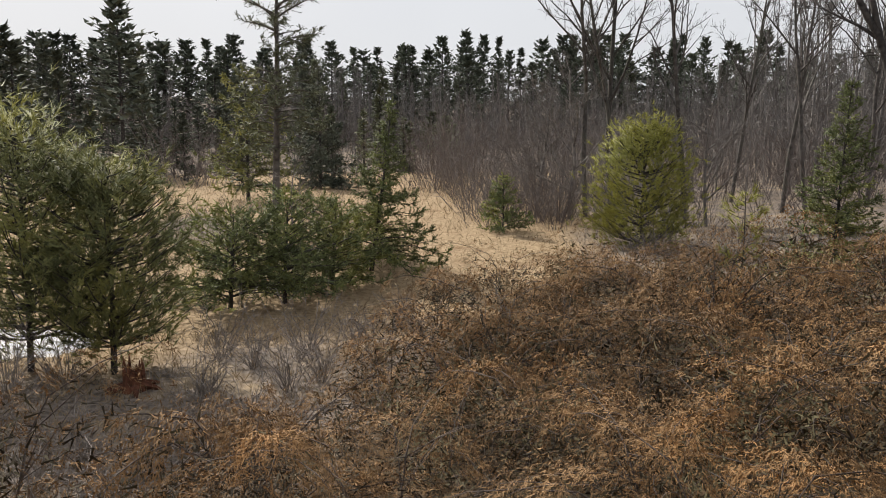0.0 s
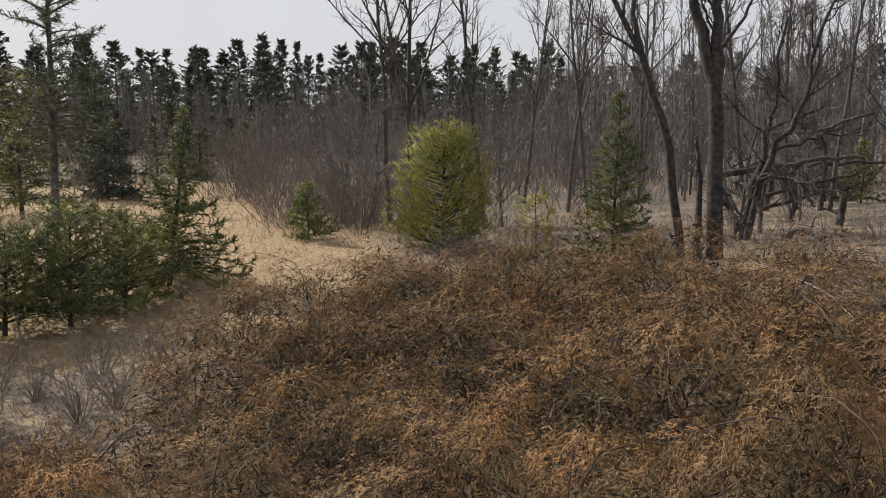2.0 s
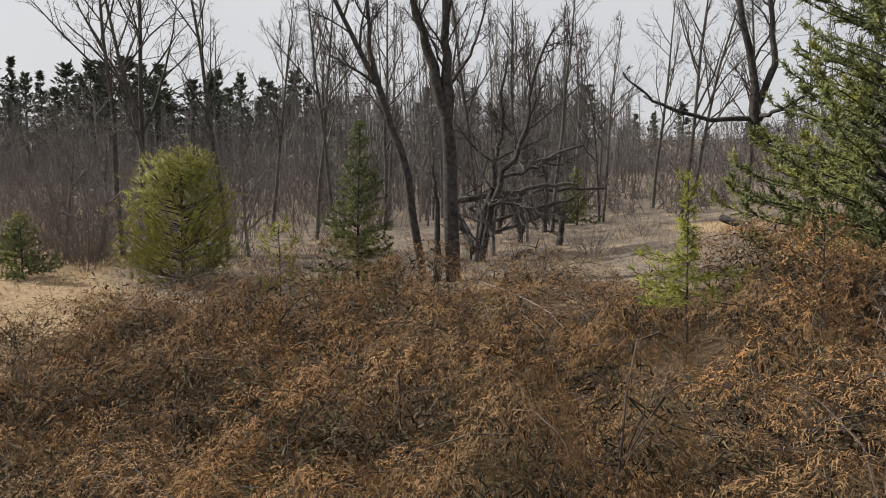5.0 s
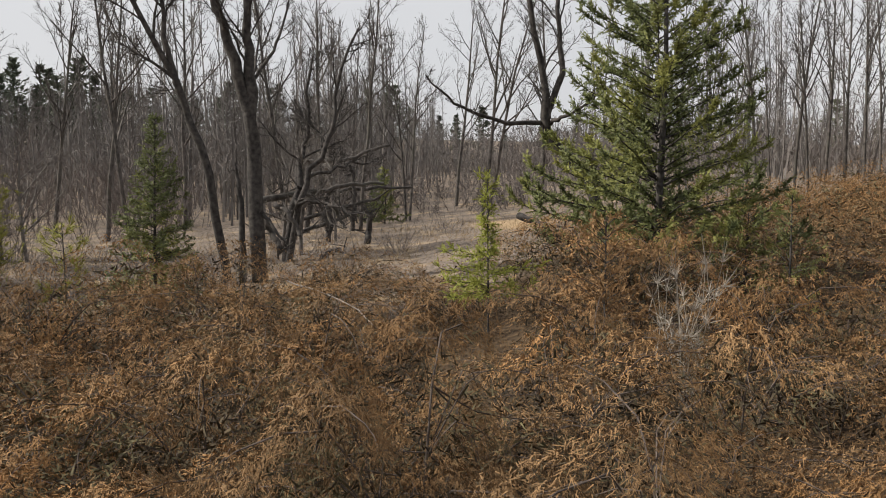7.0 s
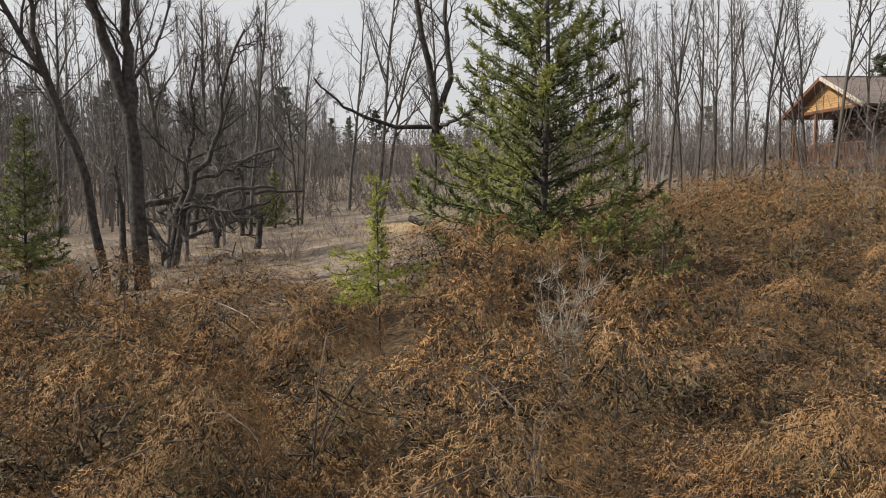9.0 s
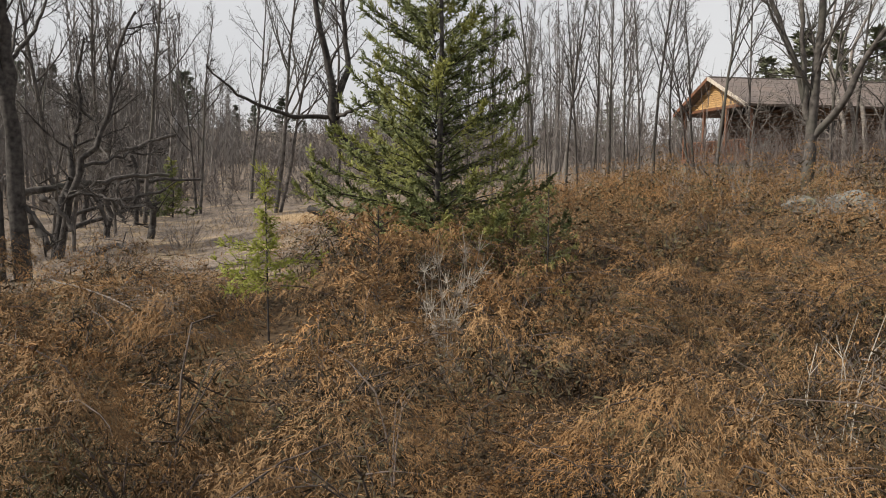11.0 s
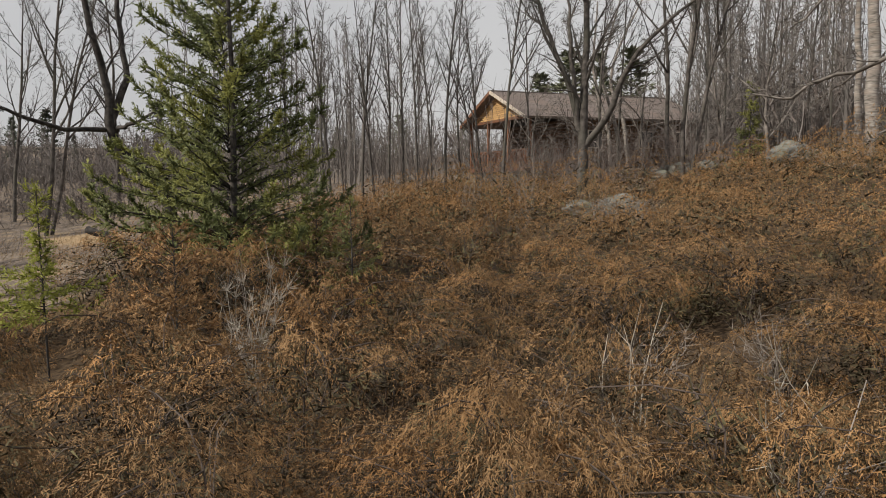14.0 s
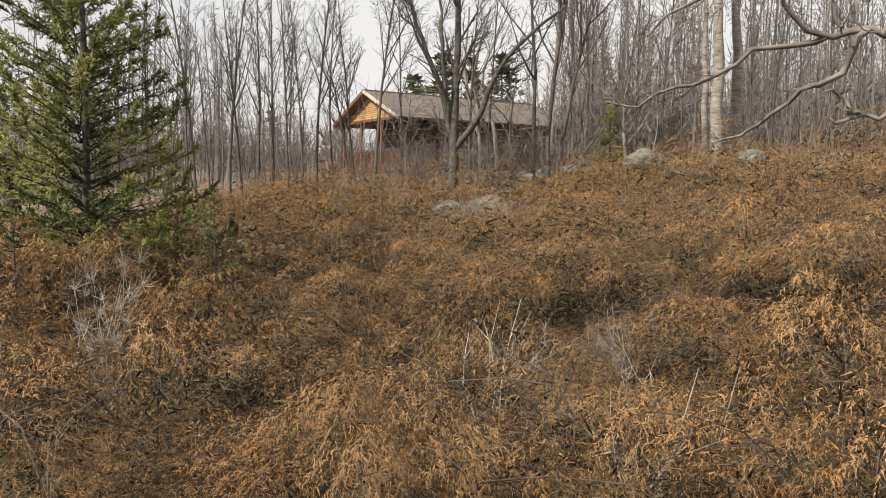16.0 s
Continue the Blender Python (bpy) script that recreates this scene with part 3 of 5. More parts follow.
def pine(name, label, group, at, height, radius, mat, seed, clusters=600, crown=0.2, needle=0.12, n=12, trunk=0.05, width=0.010, peak=0.4, bark=None):
    """A bushy young pine: tufts of long needles on many rising shoots."""
    rng = np.random.default_rng(seed)
    t = thing(name, label, "tree", group, at)
    wood, leaf = Geo(), Geo()
    tube(wood, smooth_line([(0, 0, -0.15), (0.03, 0.02, height * 0.5), (0, 0, height)], 8), np.linspace(trunk, 0.006, 8), 7)
    limbs = max(24, clusters // 14)
    for k in range(limbs):
        u = rng.uniform(0, 1) ** 0.9
        z = height * (crown * 0.6 + (1 - crown * 0.6) * u * 0.96)
        wide = max(math.sin(math.pi * (0.1 + 0.87 * u) ** peak), 0.0) ** 0.5
        phi = k * 2.39996 + rng.normal(0, 0.3)
        ln = radius * max(wide, 0.12) * rng.uniform(0.65, 1.2)
        q = np.array((0, 0, z - ln * 0.35))
        q[2] = max(q[2], height * crown * 0.45)
        d = np.array((math.cos(phi), math.sin(phi), 0))
        limb = smooth_line([q, q + d * ln * 0.55 + (0, 0, ln * 0.16), q + d * ln + (0, 0, ln * 0.5)], 6)
        tube(wood, limb, np.linspace(max(0.008, trunk * 0.35), 0.004, 6), 3)
        m = max(3, clusters // limbs)
        s = rng.uniform(0.3, 1.0, m) ** 0.7
        tt = s * 5
        i = np.clip(tt.astype(int), 0, 4)
        pos = limb[i] + (limb[i + 1] - limb[i]) * (tt - i)[:, None] + rng.normal(0, 0.13 * radius + 0.02, (m, 3))
        way = unit(d * 0.8 + rng.normal(0, 0.45, (m, 3)) + np.array((0, 0, 0.65)))
        kk = np.repeat(np.arange(m), n)
        ways = unit(way[kk] + rng.normal(0, 0.42, (m * n, 3)))
        base = pos[kk] + way[kk] * rng.uniform(-0.07, 0.07, (m * n, 1))
        blades(leaf, base, ways, needle * rng.uniform(0.7, 1.2, m * n), width, rng, unit(pos - (0, 0, height * 0.5) + (0, 0, 0.1))[kk])
    part("trunk", wood, bark or BARK_DARK, t, "dark bark trunk and limbs", True)
    part("crown", leaf, mat, t)
    return t


YOUNG = "young conifers in the clearing"
conifer("spruce_tree", "tall green spruce among brown junipers", YOUNG, spot(64.85, 14.4), 8.2, 2.35, SPRUCE, 101, 0.02, 0.19, 6, 0.27, 1.3, (0.03, 0.06), 0.085,
        0.3, 0.08, 0.9, 0.022, 9, None, 0.04)
conifer("spruce_tree", "slim spruce sapling with upswept sparse limbs", YOUNG, spot(27.8, 16.5), 3.9, 0.95, SPRUCE, 102, 0.02, 0.15, 8, 0.22, 1.2, (0.1, -0.05), 0.045, 0.25, 0.3, 0.85, 0.02)
conifer("spruce_tree", "leaning blue-green spruce at the meadow's edge", YOUNG, spot(-5.6, 17.0), 3.75, 1.45, SPRUCE, 103, 0.08, 0.17, 8, 0.24, 1.25, (0.5, 0.0), 0.06, 0.2, 0.3, 1.5, 0.022)
for az, d, h, r, s in ((-16.2, 14.2, 1.75, 1.35, 104), (-12.2, 14.6, 2.0, 1.4, 105), (-8.6, 15.6, 1.7, 1.1, 106)):
    conifer("spruce_tree", "low spreading dark spruce above dry brush", YOUNG, spot(az, d), h, r, SPRUCE, s, 0.1, 0.15, 9, 0.28, 0.9, (0.1, 0.1), 0.05, 0.3, 0.2, 0.45, 0.02)
conifer("fir_tree", "small dark fir in the straw meadow", YOUNG, spot(4.6, 22.6), 1.75, 0.85, SPRUCE, 107, 0.04, 0.14, 7, 0.2, 1.2, (0, 0), 0.03, 0.3, 0.2, 0.8, 0.028)
conifer("fir_tree", "small dark fir at the wood's edge", YOUNG, spot(44.1, 33.0), 2.4, 0.95, SPRUCE, 108, 0.04, 0.18, 6, 0.24, 1.0, (0, 0), 0.04, 0.3, 0.3, 0.8, 0.034)
conifer("fir_tree", "narrow green fir beside the far woods", YOUNG, spot(101.8, 29.0), 3.0, 0.6, SPRUCE, 109, 0.04, 0.2, 6, 0.24, 1.0, (0, 0), 0.04, 0.3, 0.3, 0.6, 0.034)
conifer("fir_sapling", "fir sapling with fresh yellow-green lower limbs", YOUNG, spot(53.0, 10.2), 2.35, 0.6, FRESH, 110, 0.34, 0.14, 6, 0.19, 1.3, (-0.02, 0.02), 0.016, 0.25, 0.2, 2.2, 0.015,
        profile=lambda u: 1.0 if u < 0.34 else 0.12 if u < 0.85 else 0.28)
conifer("fir_sapling", "pale green fir sapling among junipers", YOUNG, spot(74.0, 12.0), 1.95, 0.65, PINE, 111, 0.15, 0.16, 5, 0.15, 1.0, (0, 0), 0.02, 0.35, 0.2, 0.9, 0.014)
conifer("fir_sapling", "low green fir beneath the tall spruce", YOUNG, spot(71.2, 13.4), 1.5, 1.15, SPRUCE, 112, 0.05, 0.15, 6, 0.2, 1.0, (0, 0), 0.03, 0.3, 0.2, 0.5, 0.02)
conifer("juniper_sapling", "upright brown juniper sapling with dark stem", "junipers in the clearing", spot(61.8, 9.2), 1.95, 0.6, RUST, 113, 0.25, 0.12, 5, 0.22, 1.0, (0, 0), 0.018, 0.4, 0.2, 0.5, 0.012)
pine("pine_tree", "bushy yellow-green young pine behind junipers", YOUNG, spot(14.9, 21.0), 3.4, 1.5, YELLOW_PINE, 120, 2400, 0.04, 0.16, 10, 0.06, 0.019, 0.55)
pine("pine_tree", "bushy young white pine with dark trunk", YOUNG, spot(-24.4, 11.2), 3.0, 1.15, PINE, 121, 2300, 0.28, 0.14, 12, 0.05, 0.014, 0.8)
pine("pine_tree", "taller grey-green young pine beside its neighbour", YOUNG, spot(-29.6, 11.6), 3.6, 1.3, PINE, 122, 2300, 0.28, 0.14, 12, 0.05, 0.014, 0.72)
pine("pine_sapling", "pine sapling with candle-like tufts in dry grass", YOUNG, spot(22.0, 15.5), 1.9, 0.5, YELLOW_PINE, 123, 90, 0.3, 0.17, 16, 0.02, 0.014, 0.6)
conifer("larch_tree", "tall sparse conifer with a long bare trunk", YOUNG, spot(-12.7, 22.5), 9.5, 1.75, MID_PINE, 130, 0.26, 0.34, 5, 0.32, 1.0, (0.15, 0.4), 0.13, 0.22, 0.3, 0.5, 0.024, 6, BARK_GREY,
        profile=lambda u: 0.55 + 0.45 * math.sin(9 * u) ** 2 if u < 0.8 else 2.2 * (1.02 - u))


conifer("pine_tree", "pale green pine behind the meadow", YOUNG, spot(-14.6, 34), 5.6, 2.0, PINE, 131, 0.1, 0.34, 6, 0.4, 0.7, (0, 0), 0.1, 0.25, 0.3, 0.5, 0.045, 6)
conifer("spruce_tree", "dense dark spruce behind the meadow", YOUNG, spot(-9.3, 42), 6.6, 2.0, FAR_PINE, 132, 0.02, 0.34, 7, 0.45, 0.7, (0, 0), 0.1, 0.2, 0.3, 0.8, 0.06, 6)


def far_pine(seed, kind):
    """A distant full-grown conifer, unit height: a cone of drooping limbs, or a pine's uneven flat tiers on a bare stem."""
    rng = np.random.default_rng(seed)
    leaf, wood = Geo(), Geo()
    tube(wood, [(0, 0, 0), (0.004, 0, 0.5), (0, 0, 1.0)], [0.013, 0.009, 0.002], 4)
    if kind:
        tiers = 1 - 0.74 * (np.arange(13) + rng.uniform(-0.3, 0.3, 13)) / 13
        limbs = [(min(0.985, z + rng.normal(0, 0.012)), rng.uniform(0, 6.28)) for z in tiers for _ in range(8)]
    else:
        limbs = [(z, rng.uniform(0, 6.28)) for z in rng.uniform(0.04, 0.985, 95)]
    for z, phi in limbs:
        shape = (1 - z) ** 0.8 if not kind else min(1.0, 2.4 * (1.06 - z)) * (0.85 + 0.35 * math.sin(9 * z + 2 * phi + seed))
        ln = (0.16 if not kind else 0.20) * max(shape, 0.1) * rng.uniform(0.45, 1.2)
        d = np.array((math.cos(phi), math.sin(phi), (0.05 + 0.5 * z * z) if kind else -0.1 + 0.5 * z))
        side = np.array((-d[1], d[0], 0))
        tube(wood, [(0, 0, z), np.array((0, 0, z)) + d * ln * 0.9], [0.003, 0.001], 3)
        m = 11
        r = rng.uniform(0.3 if kind else 0.1, 1.0, m)
        pos = np.array((0, 0, z)) + d * (ln * r)[:, None] + side * (rng.normal(0, 0.2, m) * ln)[:, None] + np.array((0, 0, 1)) * rng.normal(0.005, 0.012, (m, 1))
        way = unit(d * 0.6 + side * rng.normal(0, 0.7, (m, 1)) + np.array((0, 0, 1)) * rng.uniform(-0.1, 0.6, (m, 1)))
        blades(leaf, pos, way, rng.uniform(0.02, 0.05, m), 0.022, rng)
    return leaf, wood


far_pines = []
for k in range(6):
    t = thing("pine_tree", "tall dark far pine with layered ragged crown" if k < 4 else "soft grey-green conifer in the far thicket", "tree", "pines on the skyline", (0, 0, -60))
    leaf, wood = far_pine(140 + k, k % 2)
    part("trunk", wood, BARK_DARK, t, "dark bare trunk")
    part("crown", leaf, FAR_PINE if k < 4 else MID_PINE, t)
    far_pines.append(t)


def set_far_pine(k, az, d, h, wide, turn):
    ob = copy_thing(far_pines[k], Matrix.Translation(spot(az, d) + Vector((0, 0, -0.3))) @ pose(0, 0, 0, 0, 0, turn))
    ob.scale = (h * wide, h * wide, h)


rng = np.random.default_rng(9)


def skyline(az0, az1, step, d0, d1, el0, el1, kinds, w0, w1):
    """A loose row of conifers whose tops lie between two elevations."""
    for az in np.arange(az0, az1, step):
        a, d = az + rng.normal(0, step * 0.45), rng.uniform(d0, d1)
        el = el0 + (el1 - el0) * rng.uniform(0, 1) ** 1.3
        h = EYE + d * math.tan(radians(el)) - spot(a, d).z + 0.3
        set_far_pine(int(rng.choice(kinds)), a, d, h, rng.uniform(w0, w1) * min(1.0, 17 / h), rng.uniform(0, 360))


skyline(-38, -12, 0.9, 95, 125, 6.6, 7.9, (1, 3, 0), 1.2, 1.7)
skyline(-38, -13, 1.1, 62, 84, 2.8, 5.6, (0, 2, 1), 1.2, 1.7)
skyline(-11, 24, 1.0, 112, 140, 6.9, 8.4, (1, 3, 3, 0), 1.0, 1.5)
skyline(-12, 26, 1.2, 100, 112, 5.0, 6.8, (1, 3, 0, 4), 1.0, 1.5)
skyline(24, 46, 1.1, 110, 140, 5.2, 7.2, (1, 3, 0), 1.0, 1.6)
skyline(46, 60, 1.5, 100, 125, 3.6, 5.4, (0, 2, 1, 4), 1.0, 1.4)
skyline(60, 104, 3.4, 95, 130, 3.2, 5.4, (0, 2, 4, 5), 1.0, 1.4)
skyline(-11, 1, 1.3, 60, 80, 1.5, 4.2, (4, 5, 4), 1.3, 1.8)
for az, d, h, w, k in ((-23.0, 60, 12.6, 1.35, 1), (-29.5, 48, 8.0, 1.4, 3), (-32.5, 46, 9.0, 1.3, 1), (-26.8, 50, 8.0, 1.2, 0), (-25.0, 46, 5.0, 1.5, 2), (-21.5, 50, 6.2, 1.2, 0), (-19.0, 52, 4.6, 1.5, 2),
                       (-10.0, 46, 6.6, 1.3, 0), (-8.4, 48, 5.0, 1.4, 2), (-16.5, 56, 5.2, 1.3, 2), (-15.0, 44, 3.2, 2.0, 0), (-6.0, 55, 5.0, 1.5, 4), (-3.0, 58, 4.5, 1.6, 4), (-35, 50, 7.5, 1.5, 2),
                       (-4.8, 62, 7.0, 1.2, 4), (-27.5, 56, 9.0, 1.1, 1), (88.6, 74, 11.0, 1.7, 5), (90.8, 78, 11.5, 1.7, 4), (86.4, 76, 9.5, 1.7, 5), (93, 80, 11.5, 1.6, 5)):
    set_far_pine(k, az, d, h, w, rng.uniform(0, 360))
for src in far_pines:
    for o in [*src.children_recursive, src]:
        bpy.data.objects.remove(o)

# ---- bare trees ----
SLIM = dict(levels=3, count=(13, 7, 5), fine=0.8, ratio=(0.40, 0.45, 0.5), angle=(0.68, 0.65, 0.7), wander=0.11, rise=0.09, thin=0.006)
SLIM["from"] = (0.32, 0.2, 0.15)
POLE = dict(levels=3, count=(14, 6, 4), ratio=(0.3, 0.45, 0.5), fine=0.8, angle=(0.5, 0.6, 0.7), wander=0.06, rise=0.08, thin=0.007)
POLE["from"] = (0.35, 0.2, 0.15)
BROAD = dict(levels=3, count=(10, 9, 8), fine=0.8, ratio=(0.6, 0.5, 0.5), angle=(0.8, 0.7, 0.8), wander=0.14, rise=0.05, thin=0.006)
BROAD["from"] = (0.16, 0.15, 0.1)


def bare_tree(label, at, height, r, spec, seed, bark, lean=(0.0, 0.0), twins=1, name="bare_tree", group="bare trees at the wood's edge"):
    rng = np.random.default_rng(seed)
    t = thing(name, label, "tree", group, at)
    for k in range(twins):
        geo = Geo()
        off = np.array((0.22 * r * 8 * k, 0.1 * k, -0.2))
        grow(geo, rng, off, (lean[0] + 0.16 * (k % 2) * (1 if k < 2 else -1), lean[1] - 0.05 * k, 1), height * (1 - 0.08 * k), r * (1 - 0.12 * k), 0, spec)
        part("stem", geo, bark, t, "", True)
    return t


slim_kinds = [bare_tree("slim bare grey tree with upswept branches", (0, 0, -60), 10.0, 0.08, SLIM, 200 + k, BARK_GREY, twins=1 + k % 2) for k in range(5)]
pole_kinds = [bare_tree("thin bare sapling tree with few branches", (0, 0, -60), 9.0, 0.055, POLE, 220 + k, BARK_GREY) for k in range(4)]
broad_kinds = [bare_tree("low bare tree with wide pale branches", (0, 0, -60), 5.5, 0.075, BROAD, 230 + k, BARK_PALE) for k in range(3)]


def set_tree(kinds, k, az, d, size, turn, tilt=0.0):
    ob = copy_thing(kinds[k % len(kinds)], Matrix.Translation(spot(az, d)) @ pose(0, 0, 0, tilt, 0, turn))
    ob.scale = (size, size, size)


rng = np.random.default_rng(21)
for az, d, s, k in ((10.8, 28, 1.25, 0), (12.7, 29, 1.3, 1), (18.0, 27, 1.2, 2), (26.0, 29, 1.1, 2), (24.4, 31, 1.1, 4), (29.5, 34, 1.15, 0), (21.0, 36, 1.1, 2), (51.5, 30, 1.1, 1), (46.0, 34, 0.9, 3),
                    (42.3, 30, 1.0, 4), (39.5, 32, 1.05, 0), (37.0, 29, 1.1, 2), (82.7, 34, 0.85, 1), (97.4, 27, 1.1, 3), (96.3, 30, 1.15, 0), (49.5, 40, 1.1, 4), (56, 36, 1.1, 2)):
    set_tree(slim_kinds, k, az, d, s, rng.uniform(0, 360), rng.normal(0, 1.5))
for az in (66, 68, 70.5, 72.0, 73.6, 74.6, 75.4, 76.6, 77.8, 78.6, 79.9, 81.0, 84.2, 86.0, 71.2, 69.2, 91.4, 92.6, 98.6, 99.8, 102, 103.4, 105, 106.5, 111, 112.5, 114, 116, 118, 120):
    set_tree(pole_kinds, int(rng.integers(0, 4)), az, rng.uniform(27, 38) if az < 90 else rng.uniform(29, 40), rng.uniform(0.85, 1.2), rng.uniform(0, 360), rng.normal(0, 4))
for az, d, s, k in ((9.6, 27.0, 1.0, 0), (7.0, 27.5, 0.8, 1), (19.5, 26, 0.8, 2), (38.0, 22, 0.8, 0), (36.5, 23, 0.7, 1), (40.5, 26, 0.75, 2), (86.5, 33, 0.75, 0), (91.5, 31, 0.9, 1), (94.5, 34, 0.9, 2), (-11.4, 20, 0.45, 0),
                    (103, 27, 0.9, 0), (100, 33, 1.0, 1), (60, 24, 0.6, 2)):
    set_tree(broad_kinds, k, az, d, s, rng.uniform(0, 360))
for kinds in (slim_kinds, pole_kinds, broad_kinds):
    for src in kinds:
        for o in [*src.children_recursive, src]:
            bpy.data.objects.remove(o)


def spined_tree(name, label, spines, spec, seed, bark, group="", turn=0.0, knots=1.0):
    """A tree whose main stems follow given lines. spines: (points, radius, share of side limbs)."""
    rng = np.random.default_rng(seed)
    c, w = math.cos(radians(turn)), math.sin(radians(turn))
    spin = np.array(((c, w, 0), (-w, c, 0), (0, 0, 1)))
    base = Vector(spin @ spines[0][0][0])
    t = thing(name, label, "tree", group, base)
    for pts, r, reach in spines:
        geo = Geo()
        line = smooth_line(pts, 14) @ spin.T - np.array(base)
        line[1:-1] += rng.normal(0, max(r * 0.22, 0.018) * knots, (12, 3))
        rad = r * (1 - np.linspace(0, 1, 14) ** 1.2 * 0.72)
        tube(geo, line, rad)
        if reach:
            shoots(geo, rng, line, rad, reach, 0, spec)
        part("stem", geo, bark, t, "", True)
    return t


LIMBY = dict(levels=3, count=(9, 8, 6), ratio=(0.5, 0.5, 0.5), angle=(0.7, 0.7, 0.7), wander=0.12, rise=0.07, thin=0.006)
LIMBY["from"] = (0.45, 0.2, 0.1)
foot = lambda az, d: np.array(spot(az, d)) - (0, 0, 0.2)
spined_tree("bare_tree", "dark bare tree leaning out from its base", [
    ([foot(32.2, 18.2), aloft(30.9, 1.0, 18), aloft(29.3, 6.1, 18), aloft(26.6, 11.5, 18), aloft(23.5, 19, 18)], 0.11, 5.0),
    ([aloft(29.2, 6.3, 18), aloft(28.4, 9.5, 18), aloft(28.2, 13, 18), aloft(28.0, 20, 18)], 0.075, 3.6)], LIMBY, 301, BARK_DARK, "bare trees at the wood's edge", 0.6)
spined_tree("bare_tree", "large dark bare tree forking into two trunks", [
    ([foot(34.6, 18.0), aloft(34.3, 0.0, 18), aloft(34.2, 5.0, 18), aloft(34.3, 9.0, 18), aloft(34.0, 13.0, 18), aloft(34.6, 24, 18)], 0.19, 4.5),
    ([aloft(34.1, 5.0, 18), aloft(32.9, 9.0, 18), aloft(31.7, 13.0, 18), aloft(29.8, 22, 18)], 0.15, 4.5),
    ([aloft(34.2, 7.0, 18.1), aloft(36.0, 9.5, 18.4), aloft(37.3, 14, 18.6)], 0.05, 2.2),
    ([foot(33.4, 18.1), aloft(33.3, -2.0, 18.1), aloft(33.0, 1.0, 18.2)], 0.09, 0.6),
    ([aloft(34.9, -2.5, 17.9), aloft(36.0, -4.0, 17.6), aloft(36.8, -5.4, 17.4)], 0.05, 0)], LIMBY, 302, BARK_DARK, "bare trees at the wood's edge", 0.5)
spined_tree("bare_tree", "ragged half-fallen willow with splayed grey limbs", [
    ([foot(36.6, 21), aloft(37.5, -1.5, 21), aloft(39.2, 2.0, 21), aloft(40.2, 6.0, 21), aloft(42.0, 11, 21)], 0.10, 4.5),
    ([foot(36.3, 21), aloft(37.2, 0.0, 21.5), aloft(38.0, 3.0, 22), aloft(38.6, 9, 22)], 0.10, 4.0),
    ([aloft(37.2, -1.6, 21), aloft(39.5, -2.0, 20.5), aloft(42.4, -2.6, 20)], 0.06, 2.2),
    ([aloft(37.4, -0.6, 21), aloft(40, 0.9, 22), aloft(43.4, 1.3, 23)], 0.06, 2.0)], dict(LIMBY, wander=0.2, count=(12, 9, 7)), 303, BARK_DARK, "bare trees at the wood's edge", 0.5, 3.0)
spined_tree("bare_tree", "black crooked bare tree leaning beside the spruce", [
    ([foot(60.2, 17), aloft(59.3, -0.9, 17), aloft(57.6, 1.6, 17), aloft(56.0, 3.8, 17), aloft(55.6, 8.0, 17), aloft(54.2, 13.0, 17), aloft(53.4, 22, 17)], 0.14, 3.6),
    ([aloft(55.9, 4.6, 17), aloft(56.8, 8.0, 17.2), aloft(56.6, 13.0, 17.2), aloft(57.2, 21, 17.2)], 0.09, 3.0),
    ([aloft(55.8, 4.3, 17), aloft(53.6, 4.2, 16.5), aloft(50.6, 4.9, 16), aloft(48.6, 6.0, 15.5), aloft(46.9, 7.8, 15)], 0.055, 0.9),
    ([aloft(56.1, 4.2, 17), aloft(57.8, 5.0, 16.4), aloft(60.0, 6.4, 16)], 0.05, 1.4)], dict(LIMBY, wander=0.2), 304, BARK_DARK, "bare trees at the wood's edge", 0.85, 1.5)
spined_tree("bare_tree", "grey bare tree with wide limbs before the cabin", [
    ([foot(89.1, 26), aloft(89.2, 1.5, 26), aloft(89.2, 6.0, 26), aloft(89.3, 12.0, 26), aloft(89.8, 24, 26)], 0.2, 6.5),
    ([aloft(89.1, 3.6, 26), aloft(87.9, 8.0, 26), aloft(86.0, 12.5, 26), aloft(84.0, 18, 26)], 0.11, 4.5),
    ([aloft(88.9, 4.0, 26), aloft(88.4, 9.0, 25.8), aloft(88.0, 15, 25.8)], 0.10, 3.5),
    ([aloft(89.3, 2.8, 26), aloft(91.0, 5.0, 25.6), aloft(92.2, 8.0, 25.4), aloft(94.4, 10.8, 25), aloft(97.5, 13, 25)], 0.12, 3.6)], dict(LIMBY, count=(11, 9, 7)), 305, BARK_GREY, "bare trees at the wood's edge", 1.1)
for k, (az, r) in enumerate(((108.1, 0.24), (109.3, 0.23), (107.2, 0.13))):
    spined_tree("birch_tree", "tall birch with pale peeling bark", [
        ([foot(az, 27.8 + k), aloft(az - 0.1, 8, 27.8 + k), aloft(az - 0.4, 15, 27.8 + k), aloft(az - 0.5, 26, 27.8 + k)], r, 4.0)], dict(LIMBY, count=(7, 6, 4)), 310 + k, BIRCH, "birches on the ridge", 1.1)
for k, (az, d) in enumerate(((91.0, 36), (91.6, 36.5), (92.2, 36))):
    spined_tree("birch_tree", "thin leaning white birch by the cabin", [
        ([foot(az + 0.3, d), aloft(az, 4, d), aloft(az - 1.0, 8, d), aloft(az - 0.8 + k, 13, d)], 0.11, 2.6)], dict(LIMBY, count=(6, 5, 3)), 320 + k, BIRCH, "birches by the cabin", 0.8)
